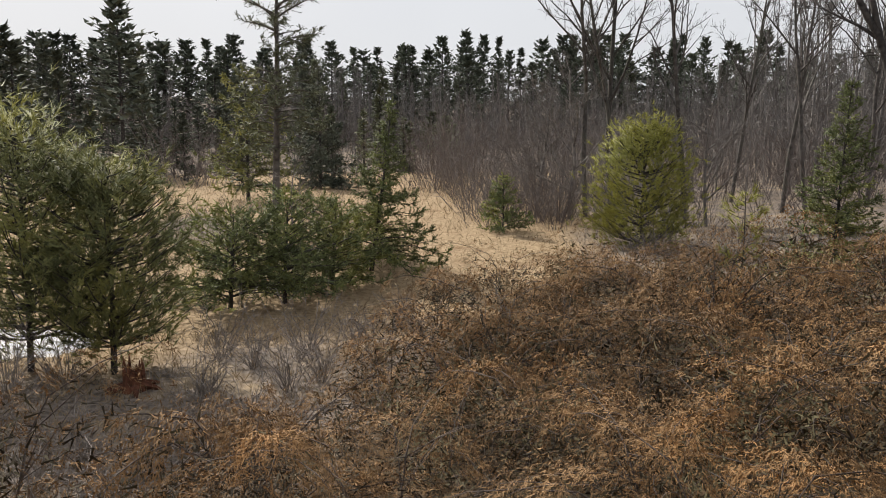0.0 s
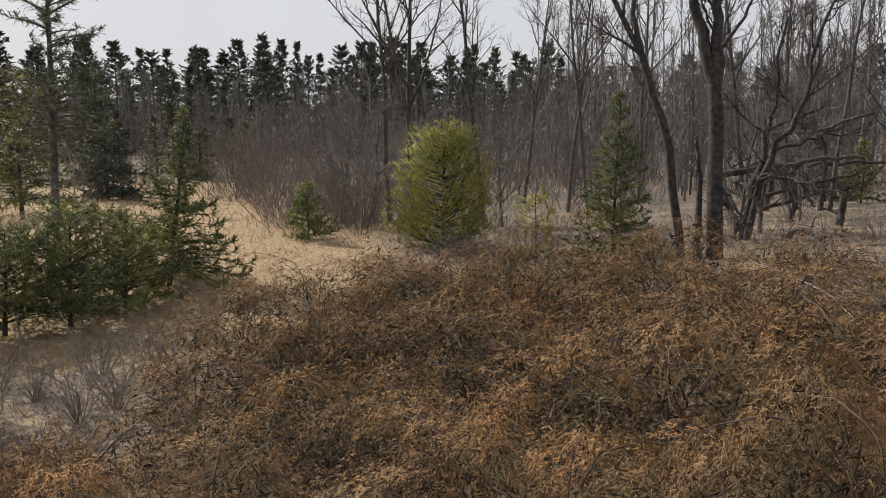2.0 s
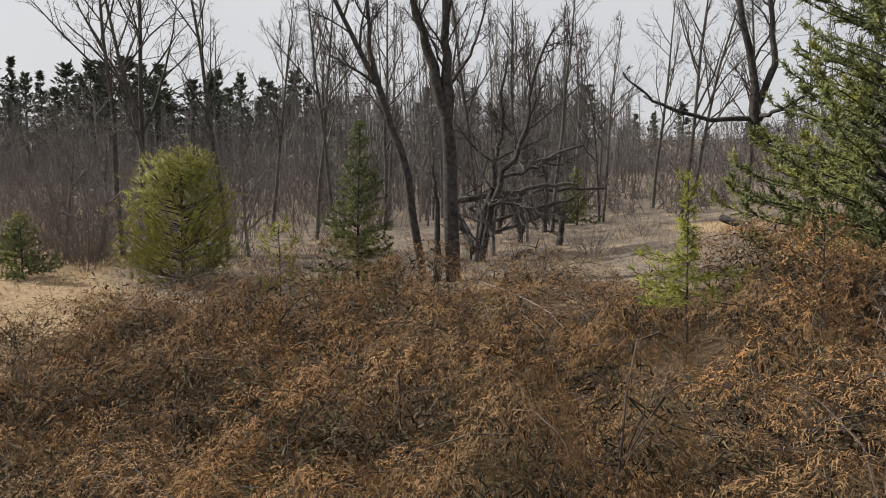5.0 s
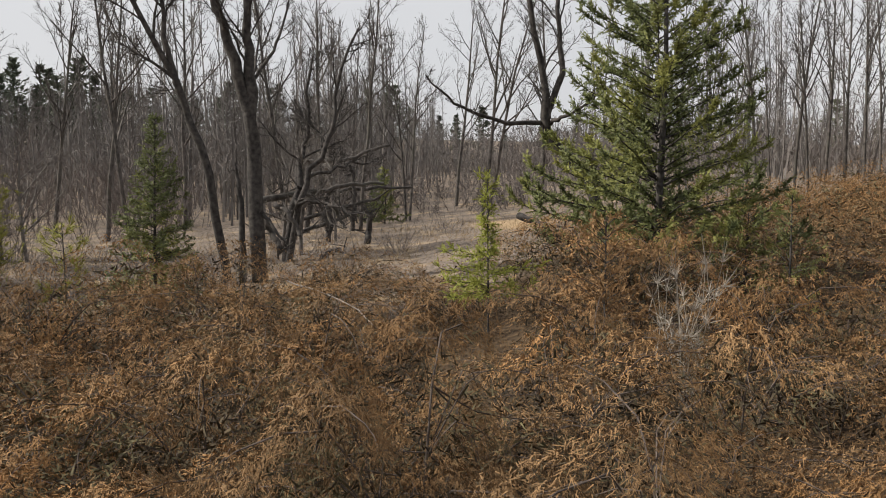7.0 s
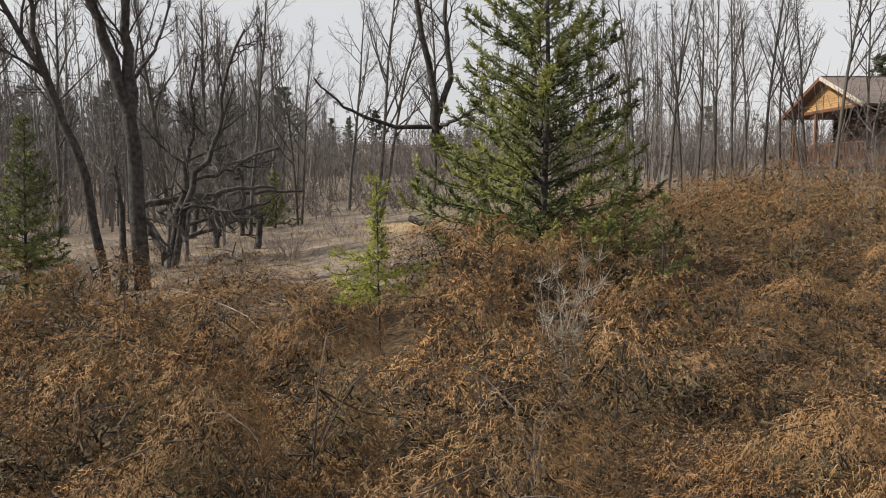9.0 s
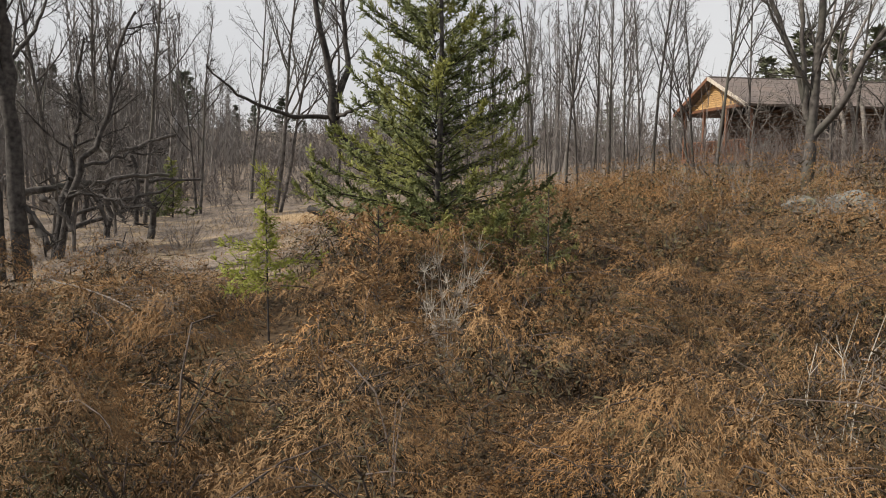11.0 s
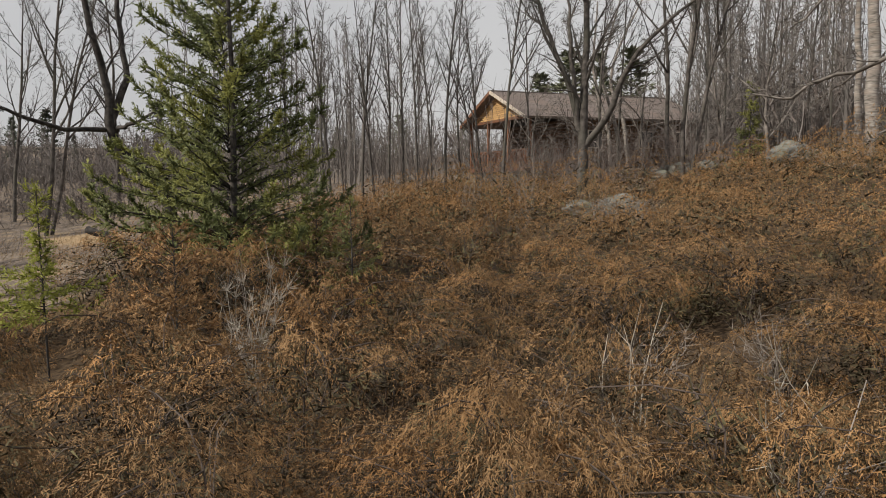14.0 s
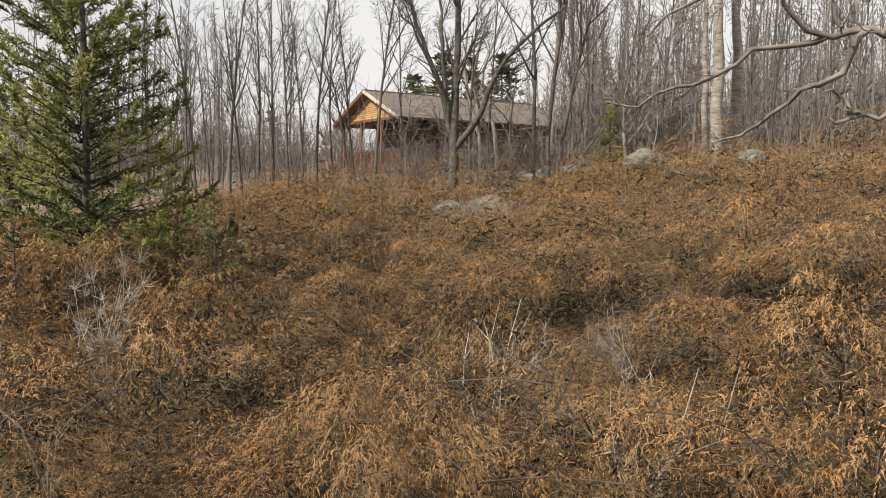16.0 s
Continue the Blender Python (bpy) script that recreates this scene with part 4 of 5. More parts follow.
spined_tree("bare_tree", "gnarled grey tree with low overhanging crooked limbs", [
    ([foot(131, 8.6), aloft(130, 0, 8.5), aloft(129, 12, 8.5), aloft(130, 26, 8.5), aloft(129, 40, 8.5)], 0.2, 2.5),
    ([aloft(129.4, 20, 8.5), aloft(123, 15.0, 8.0), aloft(118.2, 12.0, 7.6), aloft(115.9, 10.2, 7.4), aloft(114.4, 10.1, 7.4), aloft(112.3, 9.9, 7.3), aloft(110.0, 11.9, 7.2), aloft(108.6, 13.2, 7.0)], 0.05, 0.9),
    ([aloft(114.6, 9.9, 7.4), aloft(112.9, 7.6, 7.4), aloft(110.4, 5.9, 7.5), aloft(107.9, 4.2, 7.6), aloft(105.6, 3.2, 7.7)], 0.03, 0.8),
    ([aloft(112.6, 9.8, 7.3), aloft(108.9, 9.2, 7.2), aloft(105.2, 7.6, 7.1), aloft(101.2, 6.2, 7.0), aloft(98.4, 6.2, 6.9)], 0.024, 1.0),
    ([aloft(129.2, 14, 8.5), aloft(122, 10.6, 8.0), aloft(118.4, 8.2, 7.8), aloft(116.2, 5.4, 7.7), aloft(114.9, 4.6, 7.6), aloft(112.6, 4.7, 7.5)], 0.045, 0.4),
    ([aloft(114.6, 4.8, 7.6), aloft(113.6, 5.2, 7.5), aloft(113.3, 6.2, 7.5), aloft(112.2, 6.2, 7.4)], 0.022, 0.3),
    ([aloft(123, 15, 8), aloft(114, 15.4, 7.4), aloft(106, 13.6, 7.0), aloft(101, 10.4, 6.8)], 0.026, 1.6)], dict(LIMBY, wander=0.24, rise=-0.02, levels=2, thin=0.004), 330, BARK_PALE, "", 6.0, 1.6)

# ---- far woods and brush ----
rng = np.random.default_rng(33)
wood_sources = []
for k in range(6):
    g = Geo()
    spine = smooth_line([(0, 0, -0.3), (rng.normal(0, 0.25), rng.normal(0, 0.25), 4.5), (rng.normal(0, 0.5), rng.normal(0, 0.5), 10)], 7)
    tube(g, spine, np.linspace(0.085, 0.02, 7), 3)
    for count, low, length, wide, spread in ((26, 0.2, 2.6, 0.05, 0.5), (78, 0.25, 1.15, 0.05, 0.75)):
        u = rng.uniform(low, 1.0, count)
        i = np.clip((u * 6).astype(int), 0, 5)
        pos = spine[i] + (spine[i + 1] - spine[i]) * (u * 6 - i)[:, None]
        if count > 50:
            pos = pos + rng.normal(0, 1, (count, 3)) * np.array((0.75, 0.75, 0.2)) * (1.15 - u)[:, None]
        blades(g, pos, unit(rng.normal(0, spread, (count, 3)) + (0, 0, 1.0)), length * rng.uniform(0.5, 1.2, count) * (1.25 - 0.7 * u), wide, rng)
    wood_sources.append(g.arrays())
places = []


def stand(count, az0, az1, d0, d1, el0, el1):
    """Far bare trees whose tops lie between two elevations."""
    for _ in range(count):
        az, d = rng.uniform(az0, az1), rng.uniform(d0, d1)
        if 79 < az < 97 and d < 60:
            continue
        p = spot(az, d)
        tall = max(0.25, (EYE + d * math.tan(radians(rng.uniform(el0, el1))) - p.z) / 10)
        places.append((p.x, p.y, p.z, rng.uniform(0, 6.28), max(0.55, tall * 0.9), tall, int(rng.integers(0, 6))))


stand(260, -12, 24, 58, 90, 1.0, 4.6)
stand(560, -14, 26, 92, 118, 3.6, 6.0)
stand(60, -38, -12, 66, 100, 2.5, 6.3)
stand(200, 20, 48, 40, 80, 2.0, 7.0)
stand(330, 24, 48, 85, 112, 3.5, 6.6)
stand(230, 46, 62, 62, 110, 1.5, 4.6)
stand(330, 58, 96, 50, 105, 2.5, 5.6)
stand(420, 94, 130, 38, 90, 4.5, 9.5)
stand(90, 22, 46, 34, 56, 7.0, 13.0)
stand(90, 60, 84, 40, 62, 6.0, 13.0)
stand(240, 97, 130, 36, 64, 9.0, 16.0)
bulk("far_woods", wood_sources, places, FAR_BARK, "dense grey leafless woods beyond the clearing", "woods")

brush_sources = []
for k in range(4):
    g = Geo()
    for j in range(15):
        phi, q = rng.uniform(0, 6.28), rng.uniform(0, 0.8, 1)[0]
        base = np.array((math.cos(phi) * q, math.sin(phi) * q, -0.1))
        tip = base + np.array((math.cos(phi) * rng.uniform(0.2, 1.7), math.sin(phi) * rng.uniform(0.2, 1.7), rng.uniform(1.2, 3.0)))
        line = smooth_line([base, (base + tip) / 2 + rng.normal(0, 0.12, 3), tip], 5)
        tube(g, line, np.linspace(0.013, 0.005, 5), 3)
        m = 15
        s = rng.uniform(0.15, 1, m)
        i = np.clip((s * 4).astype(int), 0, 3)
        pos = line[i] + (line[i + 1] - line[i]) * (s * 4 - i)[:, None]
        way = unit(unit(line[i + 1] - line[i]) + rng.normal(0, 0.75, (m, 3)))
        blades(g, pos, way, rng.uniform(0.25, 0.8, m), 0.013, rng)
    brush_sources.append(g.arrays())
places = []
for k in range(270):
    az = rng.uniform(-36, 126) if k % 3 else rng.uniform(-2, 28)
    d = rng.uniform(22, 58)
    inner = float(np.interp(az, [-40, -12, 0, 6, 12, 24, 34, 48, 50, 56, 58, 66, 76, 100, 126], [50, 46, 36, 28, 27, 27, 35, 36, 40, 42, 30, 30, 36, 35, 32]))
    if d < inner + rng.normal(0, 3) or (78 < az < 96 and 38 < d < 56):
        continue
    p = spot(az, d)
    size = rng.uniform(0.8, 1.7)
    places.append((p.x, p.y, p.z, rng.uniform(0, 6.28), size, size * rng.uniform(0.8, 1.2), int(rng.integers(0, 4))))
for k in range(90):
    az, d = (rng.uniform(11, 50), rng.uniform(15.5, 27)) if k % 3 else (rng.uniform(-22, -6), rng.uniform(16, 30))
    p = spot(az, d)
    places.append((p.x, p.y, p.z, rng.uniform(0, 6.28), 0.45, rng.uniform(0.2, 0.42), int(rng.integers(0, 4))))
for k in range(26):
    p = spot(rng.uniform(1.0, 11), rng.uniform(23.5, 29))
    size = rng.uniform(0.5, 0.85)
    places.append((p.x, p.y, p.z, rng.uniform(0, 6.28), size, size, int(rng.integers(0, 4))))
for k in range(50):
    az, d = rng.uniform(83, 100), rng.uniform(27, 36)
    p = spot(az, d)
    places.append((p.x, p.y, p.z, rng.uniform(0, 6.28), 0.7, 0.75, int(rng.integers(0, 4))))
far_brush = []
for k in range(4):
    g = Geo()
    for j in range(12):
        base = np.array((rng.normal(0, 0.7), rng.normal(0, 0.7), -0.1))
        way = unit(np.array((rng.normal(0, 0.35), rng.normal(0, 0.35), 1.0)))
        ln = rng.uniform(1.4, 3.0)
        blades(g, base[None], way[None], ln, 0.045, rng)
        s = rng.uniform(0.1, 0.9, 18)
        blades(g, base + way * (ln * s)[:, None], unit(way + rng.normal(0, 0.8, (18, 3))), ln * 0.36 * (1.1 - s), 0.04, rng)
    far_brush.append(g.arrays())
more = []
for k in range(260):
    az = rng.uniform(-38, 128)
    d = rng.uniform(55, 118)
    p = spot(az, d)
    size = rng.uniform(0.75, 1.15) * (1.2 + 2.6 * (d - 55) / 63)
    more.append((p.x, p.y, p.z, rng.uniform(0, 6.28), size, size * rng.uniform(0.8, 1.1), int(rng.integers(0, 4))))
for k in range(110):
    az, d = (rng.uniform(94, 128), rng.uniform(40, 80)) if k % 2 else (rng.uniform(36, 62), rng.uniform(34, 60))
    p = spot(az, d)
    size = rng.uniform(1.4, 2.6) if az > 90 else rng.uniform(0.5, 1.0)
    more.append((p.x, p.y, p.z, rng.uniform(0, 6.28), size, size, int(rng.integers(0, 4))))
bulk("far_undergrowth", far_brush, more, BRUSH, "dense grey thicket under the distant woods", "brush")
bulk("brush_thicket", brush_sources, places, BRUSH, "tangled leafless brush along the wood's edge", "brush")

# grass of the meadow and the glades
g = Geo()
for n, a0, a1, d0, d1, size in ((9000, -36, 20, 9, 26, 1.0), (7000, -36, 14, 26, 48, 1.6), (5000, 18, 60, 15, 30, 1.2), (4000, 60, 100, 20, 36, 1.2), (7000, -38, 2, 6.3, 13, 0.8)):
    az, d = np.radians(rng.uniform(a0, a1, n)), np.sqrt(rng.uniform(d0 ** 2, d1 ** 2, n))
    x, y = d * np.sin(az), d * np.cos(az)
    base = np.stack([x, y, ground_z(x, y) - 0.01], 1)
    blades(g, base, unit(rng.normal(0, 0.6, (n, 3)) + (0, 0, 0.7)), rng.uniform(0.1, 0.3, n) * size, 0.016 * size, rng)
tagged(part("dry_grass", g, STRAW), "matted straw-coloured dry grass", "grass", "", "stuff")


# grey scrub between the stump and the junipers
def scrub(at, seed, height=0.8, radius=0.6, stems=26, mat=DEAD_TWIG, name="dead_shrub", label="leafless pale grey twiggy shrub", r=0.006, twigs=16):
    rg = np.random.default_rng(seed)
    t = thing(name, label, "shrub", "", at, rg.uniform(0, 360))
    g = Geo()
    for j in range(stems):
        phi = rg.uniform(0, 6.28)
        u = np.array((math.cos(phi), math.sin(phi), 0))
        tip = u * radius * rg.uniform(0.2, 1.1) + (0, 0, height * rg.uniform(0.5, 1.1))
        line = smooth_line([u * 0.05 - (0, 0, 0.05), tip * 0.35 + rg.normal(0, 0.09, 3), tip * 0.7 + rg.normal(0, 0.07, 3), tip], 6)
        tube(g, line, np.linspace(r, r * 0.35, 6), 3)
        i = rg.integers(1, 5, twigs)
        blades(g, line[i], unit(unit(line[i + 1] - line[i]) + rg.normal(0, 0.8, (twigs, 3))), rg.uniform(0.1, 0.34, twigs) * min(height, 0.8), r * 1.1, rg)
    part("branchwork", g, mat, t)
    return t


for k, (az, d, h, r) in enumerate(((-27, 8.2, 0.6, 0.8), (-30.5, 7.4, 0.6, 0.8), (-21, 8.2, 0.5, 0.7), (-18.5, 9.6, 0.8, 0.7), (-17, 11.4, 1.0, 0.8), (-14.5, 10.6, 0.8, 0.7), (-12, 9.6, 0.7, 0.6), (-9.5, 9.8, 0.9, 0.6),
                                   (5.0, 11.6, 0.8, 0.8), (-3.2, 12.6, 0.7, 0.5), (-24, 7.2, 0.5, 0.8), (-33, 9.0, 0.9, 0.8), (-15, 8.6, 0.5, 0.8), (85, 17, 1.3, 0.8), (81.5, 22, 1.2, 0.9), (91.5, 21, 1.0, 1.2), (92.6, 20.9, 0.8, 1.0), (94.3, 21.0, 0.6, 0.9), (86.5, 22.0, 1.5, 0.9),
                                   (97, 9.4, 0.8, 0.6), (105.5, 9, 0.8, 0.5), (46, 11.6, 0.8, 0.8), (-31, 10.6, 1.2, 0.9), (-27.5, 11.0, 1.0, 0.7), (-33, 6.4, 0.55, 0.8), (-29, 6.2, 0.5, 0.8), (-26, 6.8, 0.55, 0.8), (-22.5, 6.6, 0.5, 0.8),
                                   (-19, 7.2, 0.55, 0.8), (-16, 7.6, 0.6, 0.8), (-12.5, 8.2, 0.6, 0.8), (-10.5, 11.2, 0.9, 0.7), (-7, 11.2, 0.7, 0.7), (-5, 10.6, 0.7, 0.6), (-1.5, 11.8, 0.6, 0.6))):
    scrub(spot(az, d), 400 + k, h, r)
scrub(spot(67.7, 8.3), 450, 1.9, 0.55, 16, PALE_STEM, "dead_weed", "tall frosted-looking dead weed with seed heads", 0.006, 70)
for k, (az, d, h) in enumerate(((97.0, 6.6, 1.9), (107, 7.0, 1.3), (95.5, 5.4, 1.1), (109, 5.2, 1.1))):
    scrub(spot(az, d), 460 + k, h, 0.4, 4, PALE_STEM, "birch_sapling", "white-stemmed leafless birch sapling", 0.007, 14)


# ---- stones, stump, logs, snow ----
def boulder(name, label, at, size, seed, mat=ROCK, group="stones in the clearing"):
    bm = bmesh.new()
    bmesh.ops.create_icosphere(bm, subdivisions=4, radius=1.0)
    for v in bm.verts:
        p = v.co.copy()
        k = 1 + 0.28 * noise.noise(p * 1.1 + Vector((seed, 0, 0))) + 0.10 * noise.noise(p * 3.1 + Vector((0, seed, 0))) + 0.04 * noise.noise(p * 8)
        v.co = Vector((p.x * size[0], p.y * size[1], max(p.z, -0.5) * size[2])) * k
    ob = part(name, bm, mat)
    ob.matrix_world = Matrix.Translation(at)
    return tagged(ob, label, "rock", group)


boulder("boulder", "large grey lichen-covered boulder half hidden by twigs", spot(93.4, 22) + Vector((0, 0, 0.2)), (0.5, 0.65, 0.4), 1.0)
for k, (az, d, s) in enumerate(((90.2, 22.5, 0.4), (95.2, 28, 0.3), (97.2, 28, 0.35), (99.0, 27, 0.3), (104.4, 24, 0.5), (111.8, 24, 0.35), (96.4, 29, 0.3), (95.8, 27, 0.25))):
    boulder("stone", "pale weathered fieldstone on the ridge", spot(az, d) + Vector((0, 0, 0.55 if k > 0 else 0.1)), (s, s * 1.2, s * 0.8), 3.0 + k)


def make_stump(at):
    t = thing("tree_stump", "rotten red-brown splintered tree stump", "stump", "", at)
    g, rg = Geo(), np.random.default_rng(5)
    tube(g, [(0, 0, -0.1), (0, 0, 0.02), (0, 0, 0.14), (0.01, 0, 0.2), (0.01, 0, 0.21)], [0.24, 0.17, 0.13, 0.125, 0.02], 14)
    part("body", g, STUMP, t, "", True)
    for k in range(11):
        phi = k / 11 * 6.28 + rg.normal(0, 0.1)
        s, h = Geo(), rg.uniform(0.10, 0.26)
        tube(s, [(0.11 * math.cos(phi), 0.11 * math.sin(phi), 0.1), (0.115 * math.cos(phi), 0.115 * math.sin(phi), 0.2), (0.12 * math.cos(phi), 0.12 * math.sin(phi), 0.2 + h)], [0.035, 0.03, 0.006], 5)
        part("splinter", s, STUMP, t)
    g = Geo()
    for k in range(6):
        phi = k / 6 * 6.28 + rg.normal(0, 0.2)
        tube(g, smooth_line([(0.1 * math.cos(phi), 0.1 * math.sin(phi), 0.06), (0.28 * math.cos(phi), 0.28 * math.sin(phi), 0.03), (0.45 * math.cos(phi), 0.45 * math.sin(phi), -0.06)], 5), [0.06, 0.05, 0.035, 0.025, 0.01], 5)
    part("roots", g, STUMP, t)


make_stump(spot(-23.1, 10.3))


def log(name, label, points, r, seed, mat=BARK_DARK):
    rg = np.random.default_rng(seed)
    g = Geo()
    line = smooth_line(points, 10)
    line[1:] += rg.normal(0, r * 0.5, (9, 3))
    base = line[0].copy()
    line = line - base
    tube(g, line, np.linspace(r, r * 0.6, 10), 8)
    for k in range(5):
        i = int(rg.integers(2, 9))
        tube(g, [line[i], line[i] + rg.normal(0, 0.25, 3) + (0, 0, 0.1), line[i] + rg.normal(0, 0.4, 3) + (0, 0, 0.15)], [r * 0.35, r * 0.25, 0.004], 4)
    ob = part(name, g, mat, None, "", True)
    ob.location = base
    return tagged(ob, label, "log", "fallen wood")


ground_at = lambda az, d, up: np.array(spot(az, d)) + (0, 0, up)
log("fallen_log", "dark fallen log lying in the leaf litter", [ground_at(36.5, 25, 0.1), ground_at(39, 26, 0.5), ground_at(42.5, 26.5, 0.9)], 0.09, 1)
log("fallen_log", "dark fallen log propped on other wood", [ground_at(37.0, 27, 0.4), ground_at(40.5, 27, 1.0), ground_at(44.0, 27, 1.3)], 0.08, 2)
log("fallen_log", "short broken branch in the litter", [ground_at(39.5, 21, 0.05), ground_at(40.8, 20.6, 0.3), ground_at(42.0, 20, 0.06)], 0.07, 3)
log("fallen_log", "grey fallen trunk under the trees", [ground_at(38.0, 30, 1.4), ground_at(42, 31, 1.6), ground_at(46.0, 32, 1.5)], 0.08, 4)
for k, (label, r, pts) in enumerate((
        ("crooked dark limb bent down to the litter", 0.08, ((36.2, -1.9, 21), (37.0, -2.3, 20.8), (38.0, -4.2, 20.6))),
        ("crooked dark limb bent down to the litter", 0.07, ((38.0, -1.0, 21.4), (39.4, -1.8, 21.3), (40.1, -3.7, 21.2))),
        ("short dark limb leaning on the ground", 0.06, ((40.4, -2.0, 22), (40.9, -2.8, 22), (41.4, -3.7, 21.8))),
        ("broken dark root leaning from the tree foot", 0.10, ((35.3, -2.6, 19.6), (36.0, -4.0, 19.4), (36.7, -5.6, 19.2))),
        ("thick dark fallen trunk across the willow foot", 0.11, ((34.9, -1.6, 22), (37.0, -1.3, 22.3), (39.6, -0.9, 22.6))),
        ("long grey fallen trunk resting on stumps", 0.09, ((38.5, 1.3, 29), (41.7, 1.6, 29.5), (44.4, 2.7, 30))),
        ("mossy dark log propped over the litter", 0.08, ((38.8, -1.0, 25), (41.5, -0.4, 25.5), (44.0, -0.3, 26))))):
    log("fallen_limb", label, [aloft(*p) for p in pts], r, 40 + k, BARK_GREY)
for k, (az, d, h, r) in enumerate(((43.0, 24, 1.1, 0.12), (39.9, 25.5, 1.6, 0.11), (41.7, 29.6, 2.6, 0.1), (38.4, 29.0, 2.4, 0.11))):
    log("broken_stump", "dark broken standing stump in the litter", [ground_at(az, d, -0.1), ground_at(az + 0.05, d, h * 0.5), ground_at(az, d, h)], r, 60 + k)
log("fallen_log", "dark snapped log end beside the spruce", [ground_at(54.6, 20, 0.75), ground_at(56.5, 19.5, 0.45), ground_at(58, 19, 0.2)], 0.10, 5)
log("fallen_branch", "long thin bare branch lying over junipers", [ground_at(37.5, 12.0, 0.95), ground_at(42.0, 10.2, 0.85), ground_at(44.5, 9.2, 0.7)], 0.011, 6, DEAD_TWIG)
log("fallen_branch", "long pale dead branch lying on the ground", [ground_at(100, 5.3, 0.25), ground_at(106, 5.0, 0.3), ground_at(112, 5.4, 0.8)], 0.02, 7, DEAD_TWIG)


def snow_patch(az, d, a, b, seed):
    bm = bmesh.new()
    bmesh.ops.create_grid(bm, x_segments=24, y_segments=24, size=1.0)
    o = spot(az, d)
    for v in bm.verts:
        rr = math.hypot(v.co.x, v.co.y) + 0.28 * noise.noise(Vector((v.co.x * 2.2, v.co.y * 2.2, seed)))
        x, y = o.x + v.co.x * a, o.y + v.co.y * b
        v.co = Vector((v.co.x * a, v.co.y * b, float(ground_z(x, y)) - o.z + 0.06 * min(1, (1 - rr) * 2.5) - (0.0 if rr < 1 else 0.1)))
    ob = part("snow_patch", bm, SNOW)
    ob.location = o
    tagged(ob, "patch of thin old snow on dead grass", "snow", "snow patches")


for k, (az, d, a, b) in enumerate(((-31.0, 13.2, 1.3, 0.9), (-27.4, 12.9, 0.5, 0.4), (-13, 15.8, 0.7, 0.25))):
    snow_patch(az, d, a, b, k * 3.7)


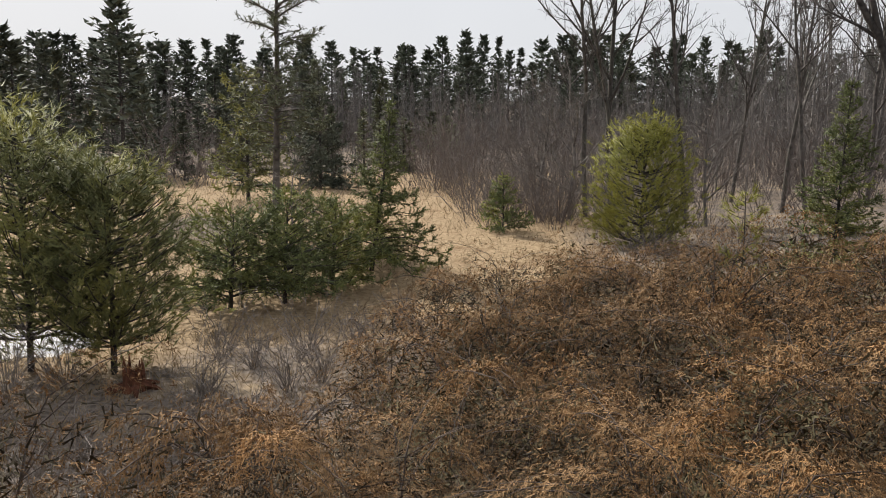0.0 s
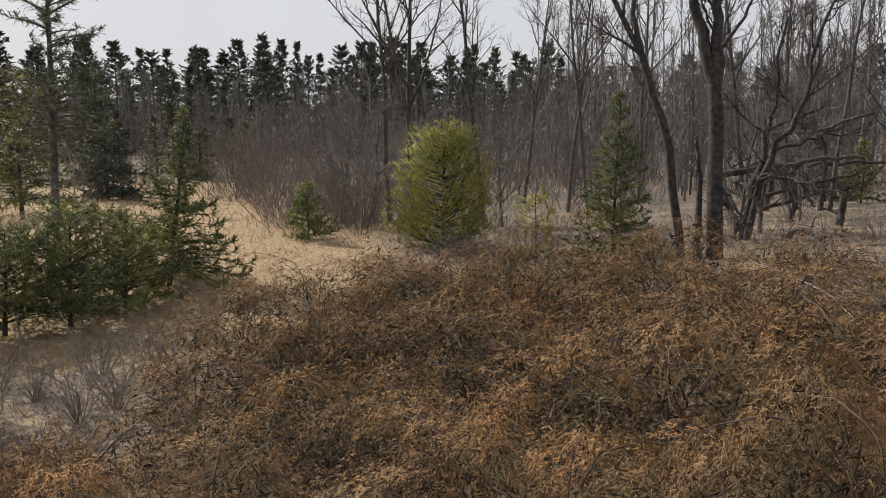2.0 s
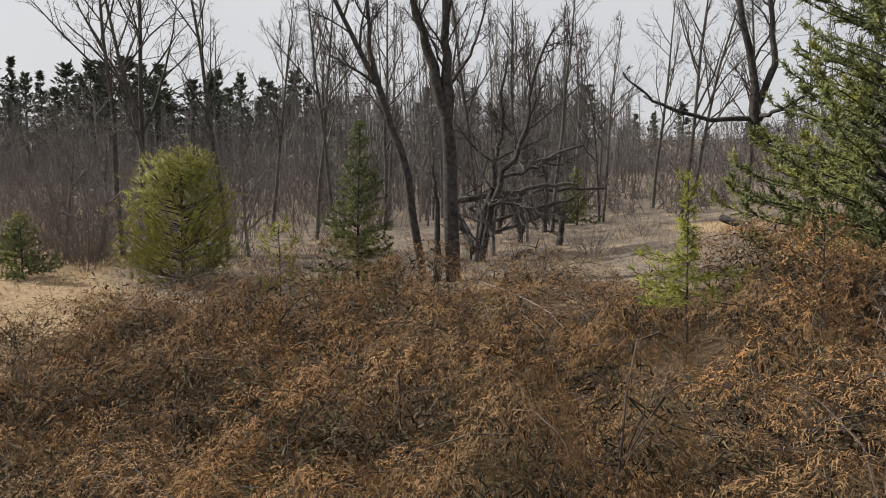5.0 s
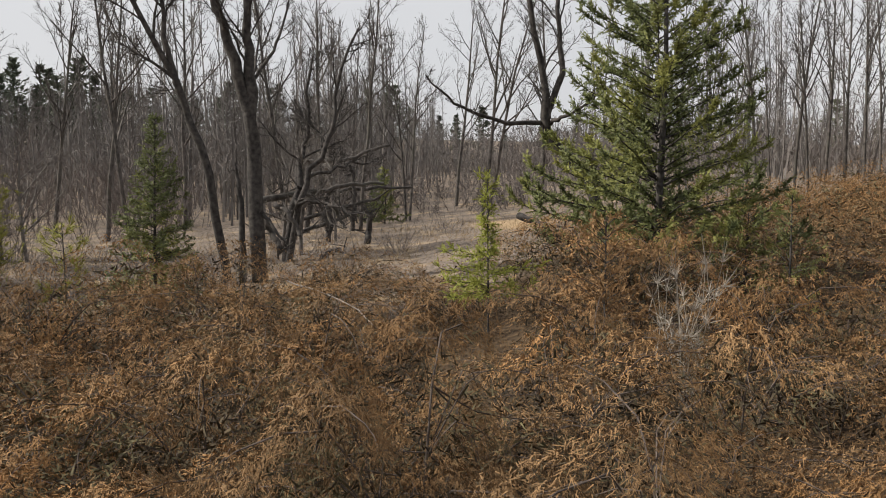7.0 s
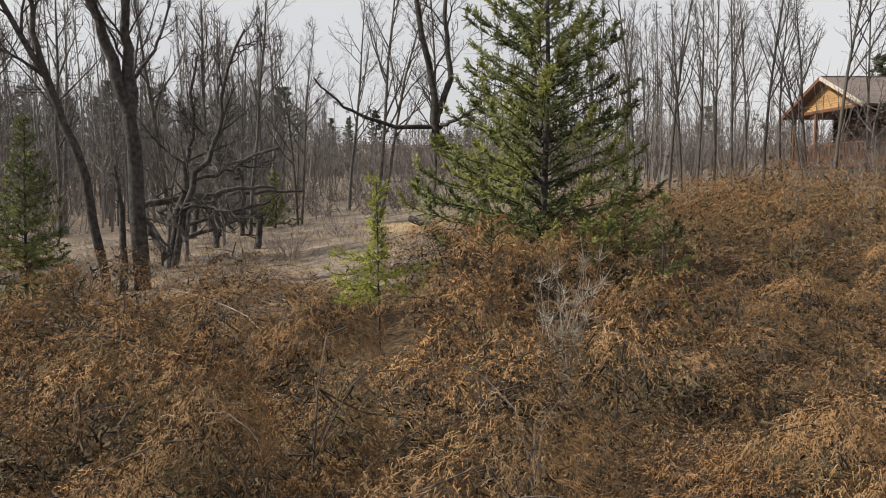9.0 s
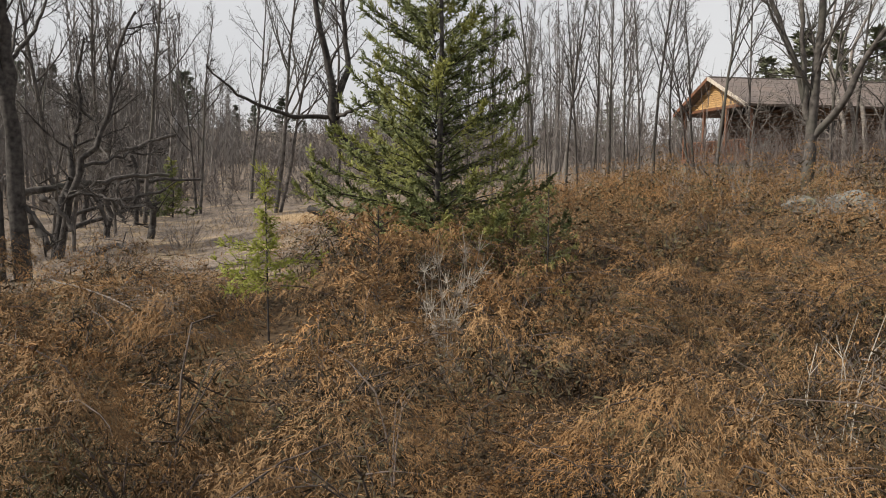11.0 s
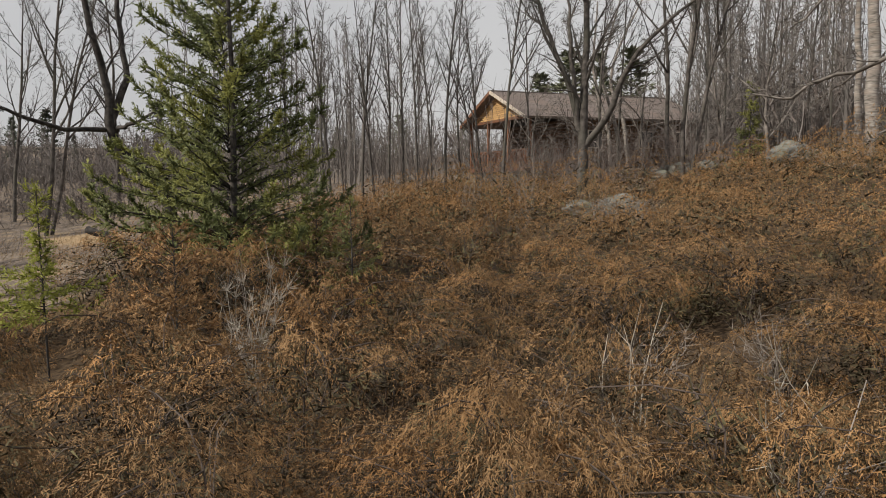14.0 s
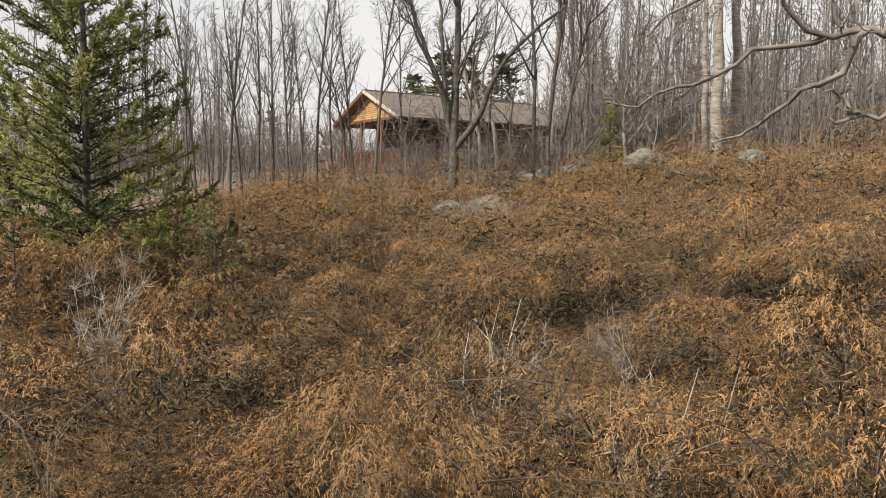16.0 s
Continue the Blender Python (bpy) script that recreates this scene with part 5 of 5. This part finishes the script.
# ---- the cabin ----
def cabin():
    o = aloft(83.5, 1.27, 42.9)
    t = thing("cabin", "log cabin with golden gable porch and brown roof", "house", "", tuple(o), -55.0)
    W, P, L, H, R = 3.6, 2.4, 11.5, 2.55, 1.55

    def slab(name, mat, parent, x0, x1, y0, y1, z0, z1, label="", bevel=0.01):
        return part(name, box(bmesh.new(), x0, x1, y0, y1, z0, z1, bevel), mat, parent, label)

    slab("foundation", ROCK, t, 0.05, L - 0.05, -W + 0.08, W - 0.08, -1.4, -0.25, "grey stone footing")
    slab("deck", RED_WOOD, t, -0.1, P, -W, W, -0.22, 0.0, "red-stained deck edge")
    for y in (-W + 0.1, -1.2, 1.2, W - 0.1):
        slab("post", RED_WOOD, t, 0.0, 0.15, y - 0.075, y + 0.075, 0.0, H)
    for y0, y1 in ((-W + 0.18, -1.28), (-1.12, 1.12), (1.28, W - 0.18)):
        rail = slab("railing", RED_WOOD, t, 0.03, 0.12, y0, y1, 0.88, 0.95)
        slab("bottom_rail", RED_WOOD, rail, 0.04, 0.11, y0, y1, 0.10, 0.16)
        for y in np.arange(y0 + 0.06, y1, 0.13):
            slab("baluster", RED_WOOD, rail, 0.055, 0.095, y - 0.02, y + 0.02, 0.16, 0.88, "", 0)
    rail = slab("railing", RED_WOOD, t, 0.16, P - 0.02, -W + 0.03, -W + 0.12, 0.88, 0.95)
    for x in np.arange(0.25, P - 0.05, 0.13):
        slab("baluster", RED_WOOD, rail, x - 0.02, x + 0.02, -W + 0.055, -W + 0.095, 0.0, 0.88, "", 0)
    slab("beam", RED_WOOD, t, -0.02, 0.17, -W, W, H, H + 0.16)
    n = 12
    for k in range(n):
        z0, z1 = H + 0.16 + (R - 0.2) * k / n, H + 0.16 + (R - 0.2) * (k + 1) / n - 0.012
        half = W * (1 - (z1 - H) / (R + 0.02)) + 0.02
        slab("siding_board", GOLD_WOOD, t, 0.02 + 0.006 * (k % 2), 0.07 + 0.006 * (k % 2), -half, half, z0, z1, "golden varnished board" if not k else "", 0.006)
    for k in range(12):
        z0 = H * k / 12
        for name, y in (("log", -W), ("log", W - 0.2)):
            g = Geo()
            tube(g, [(P - 0.12, y + 0.1, z0 + 0.1), (P + 2, y + 0.1, z0 + 0.1), (L, y + 0.1, z0 + 0.1), (L + 0.001, y + 0.1, z0 + 0.1)], [0.11, 0.11, 0.11, 0.01], 8)
            part(name, g, LOG_WALL, t, "", True)
        g = Geo()
        tube(g, [(P + 0.1, -W - 0.1, z0 + 0.1), (P + 0.1, 0, z0 + 0.1), (P + 0.1, W + 0.1, z0 + 0.1), (P + 0.1, W + 0.101, z0 + 0.1)], [0.105, 0.105, 0.105, 0.01], 8)
        part("log", g, LOG_WALL, t, "", True)
    slab("end_wall", LOG_WALL, t, L - 0.2, L - 0.02, -W + 0.2, W - 0.2, 0.0, H)
    door = slab("door", LOG_WALL, t, P - 0.06, P - 0.015, -0.45, 0.45, 0.02, 2.05, "dark wooden door")
    slab("door_handle", WHITE_TRIM, door, P - 0.1, P - 0.06, 0.3, 0.36, 0.95, 1.05)
    for x0, x1 in ((P + 1.2, P + 2.2), (P + 4.6, P + 5.6), (P + 7.2, P + 8.0)):
        w = slab("window", WHITE_TRIM, t, x0, x1, -W - 0.05, -W + 0.0, 0.95, 1.95, "window in pale frame")
        slab("pane", GLASS, w, x0 + 0.07, x1 - 0.07, -W - 0.062, -W - 0.052, 1.02, 1.88, "", 0)
    slope = math.hypot(W + 0.35, R * (W + 0.35) / W)
    ang = math.atan2(R, W)
    for side in (-1, 1):
        bm = bmesh.new()
        box(bm, -0.45, L + 0.4, 0.0, slope, -0.06, 0.06, 0.01)
        m = Matrix.Translation((0, 0, H + R + 0.12)) @ (Matrix.Rotation(-ang, 4, "X") if side > 0 else Matrix.Rotation(math.pi, 4, "Z") @ Matrix.Translation((-(L - 0.05), 0, 0)) @ Matrix.Rotation(-ang, 4, "X"))
        bmesh.ops.transform(bm, matrix=m, verts=bm.verts)
        roof = part("roof", bm, SHINGLE, t, "weathered brown shingle roof slope")
        rows = 16
        for k in range(rows):
            bm = bmesh.new()
            s0 = slope * k / rows
            box(bm, -0.46, L + 0.41, s0, s0 + slope / rows * 1.1, 0.062, 0.075 + 0.004 * (k % 3))
            bmesh.ops.transform(bm, matrix=m, verts=bm.verts)
            part("shingle_course", bm, SHINGLE, roof)
        bm = bmesh.new()
        box(bm, -0.49, -0.455, 0.0, slope, -0.10, 0.09, 0.005)
        if side < 0:
            bmesh.ops.transform(bm, matrix=Matrix.Translation((L + 0.9 + 0.0, 0, 0)), verts=bm.verts)
        bmesh.ops.transform(bm, matrix=m, verts=bm.verts)
        part("fascia", bm, WHITE_TRIM if side < 0 else RED_WOOD, t, "pale gable trim")
    slab("ridge_cap", SHINGLE, t, -0.45, L + 0.4, -0.12, 0.12, H + R + 0.15, H + R + 0.22)
    g = Geo()
    tube(g, smooth_line([(0.1, W + 0.3, H), (0.1, W + 0.1, H - 0.35), (0.02, W + 0.06, H - 0.6), (0.02, W + 0.06, 0.0)], 12), np.full(12, 0.045), 6)
    part("downpipe", g, BARK_DARK, t, "dark rain pipe")
    g = Geo()
    tube(g, [(L + 1.2, -W - 0.4, -0.6), (L + 1.2, -W - 0.4, 0.9), (L + 1.2, -W - 0.4, 0.91)], [0.08, 0.08, 0.01], 8)
    ob = part("white_post", g, WHITE_TRIM)
    ob.matrix_world = t.matrix_world.copy()
    tagged(ob, "short white post beside the cabin", "post")


cabin()

# dry leaves caught in the shrubs
g = Geo()
rng = np.random.default_rng(77)
for az, d, n in ((98, 5.6, 26), (96, 6.6, 10), (103, 6.4, 10)):
    for k in range(n):
        p = np.array(spot(az + rng.normal(0, 2.2), d + rng.normal(0, 0.35))) + (0, 0, rng.uniform(0.15, 0.5))
        a, b = unit(rng.normal(size=3)), unit(rng.normal(size=3))
        g.add([p, p + a * 0.05 + b * 0.02, p + a * 0.09, p + a * 0.05 - b * 0.02 + (0, 0, 0.01)], [0, 1, 2, 0, 2, 3])
tagged(part("dry_leaves", g, LEAF), "tan fallen leaves caught in twigs", "leaves", "", "stuff")
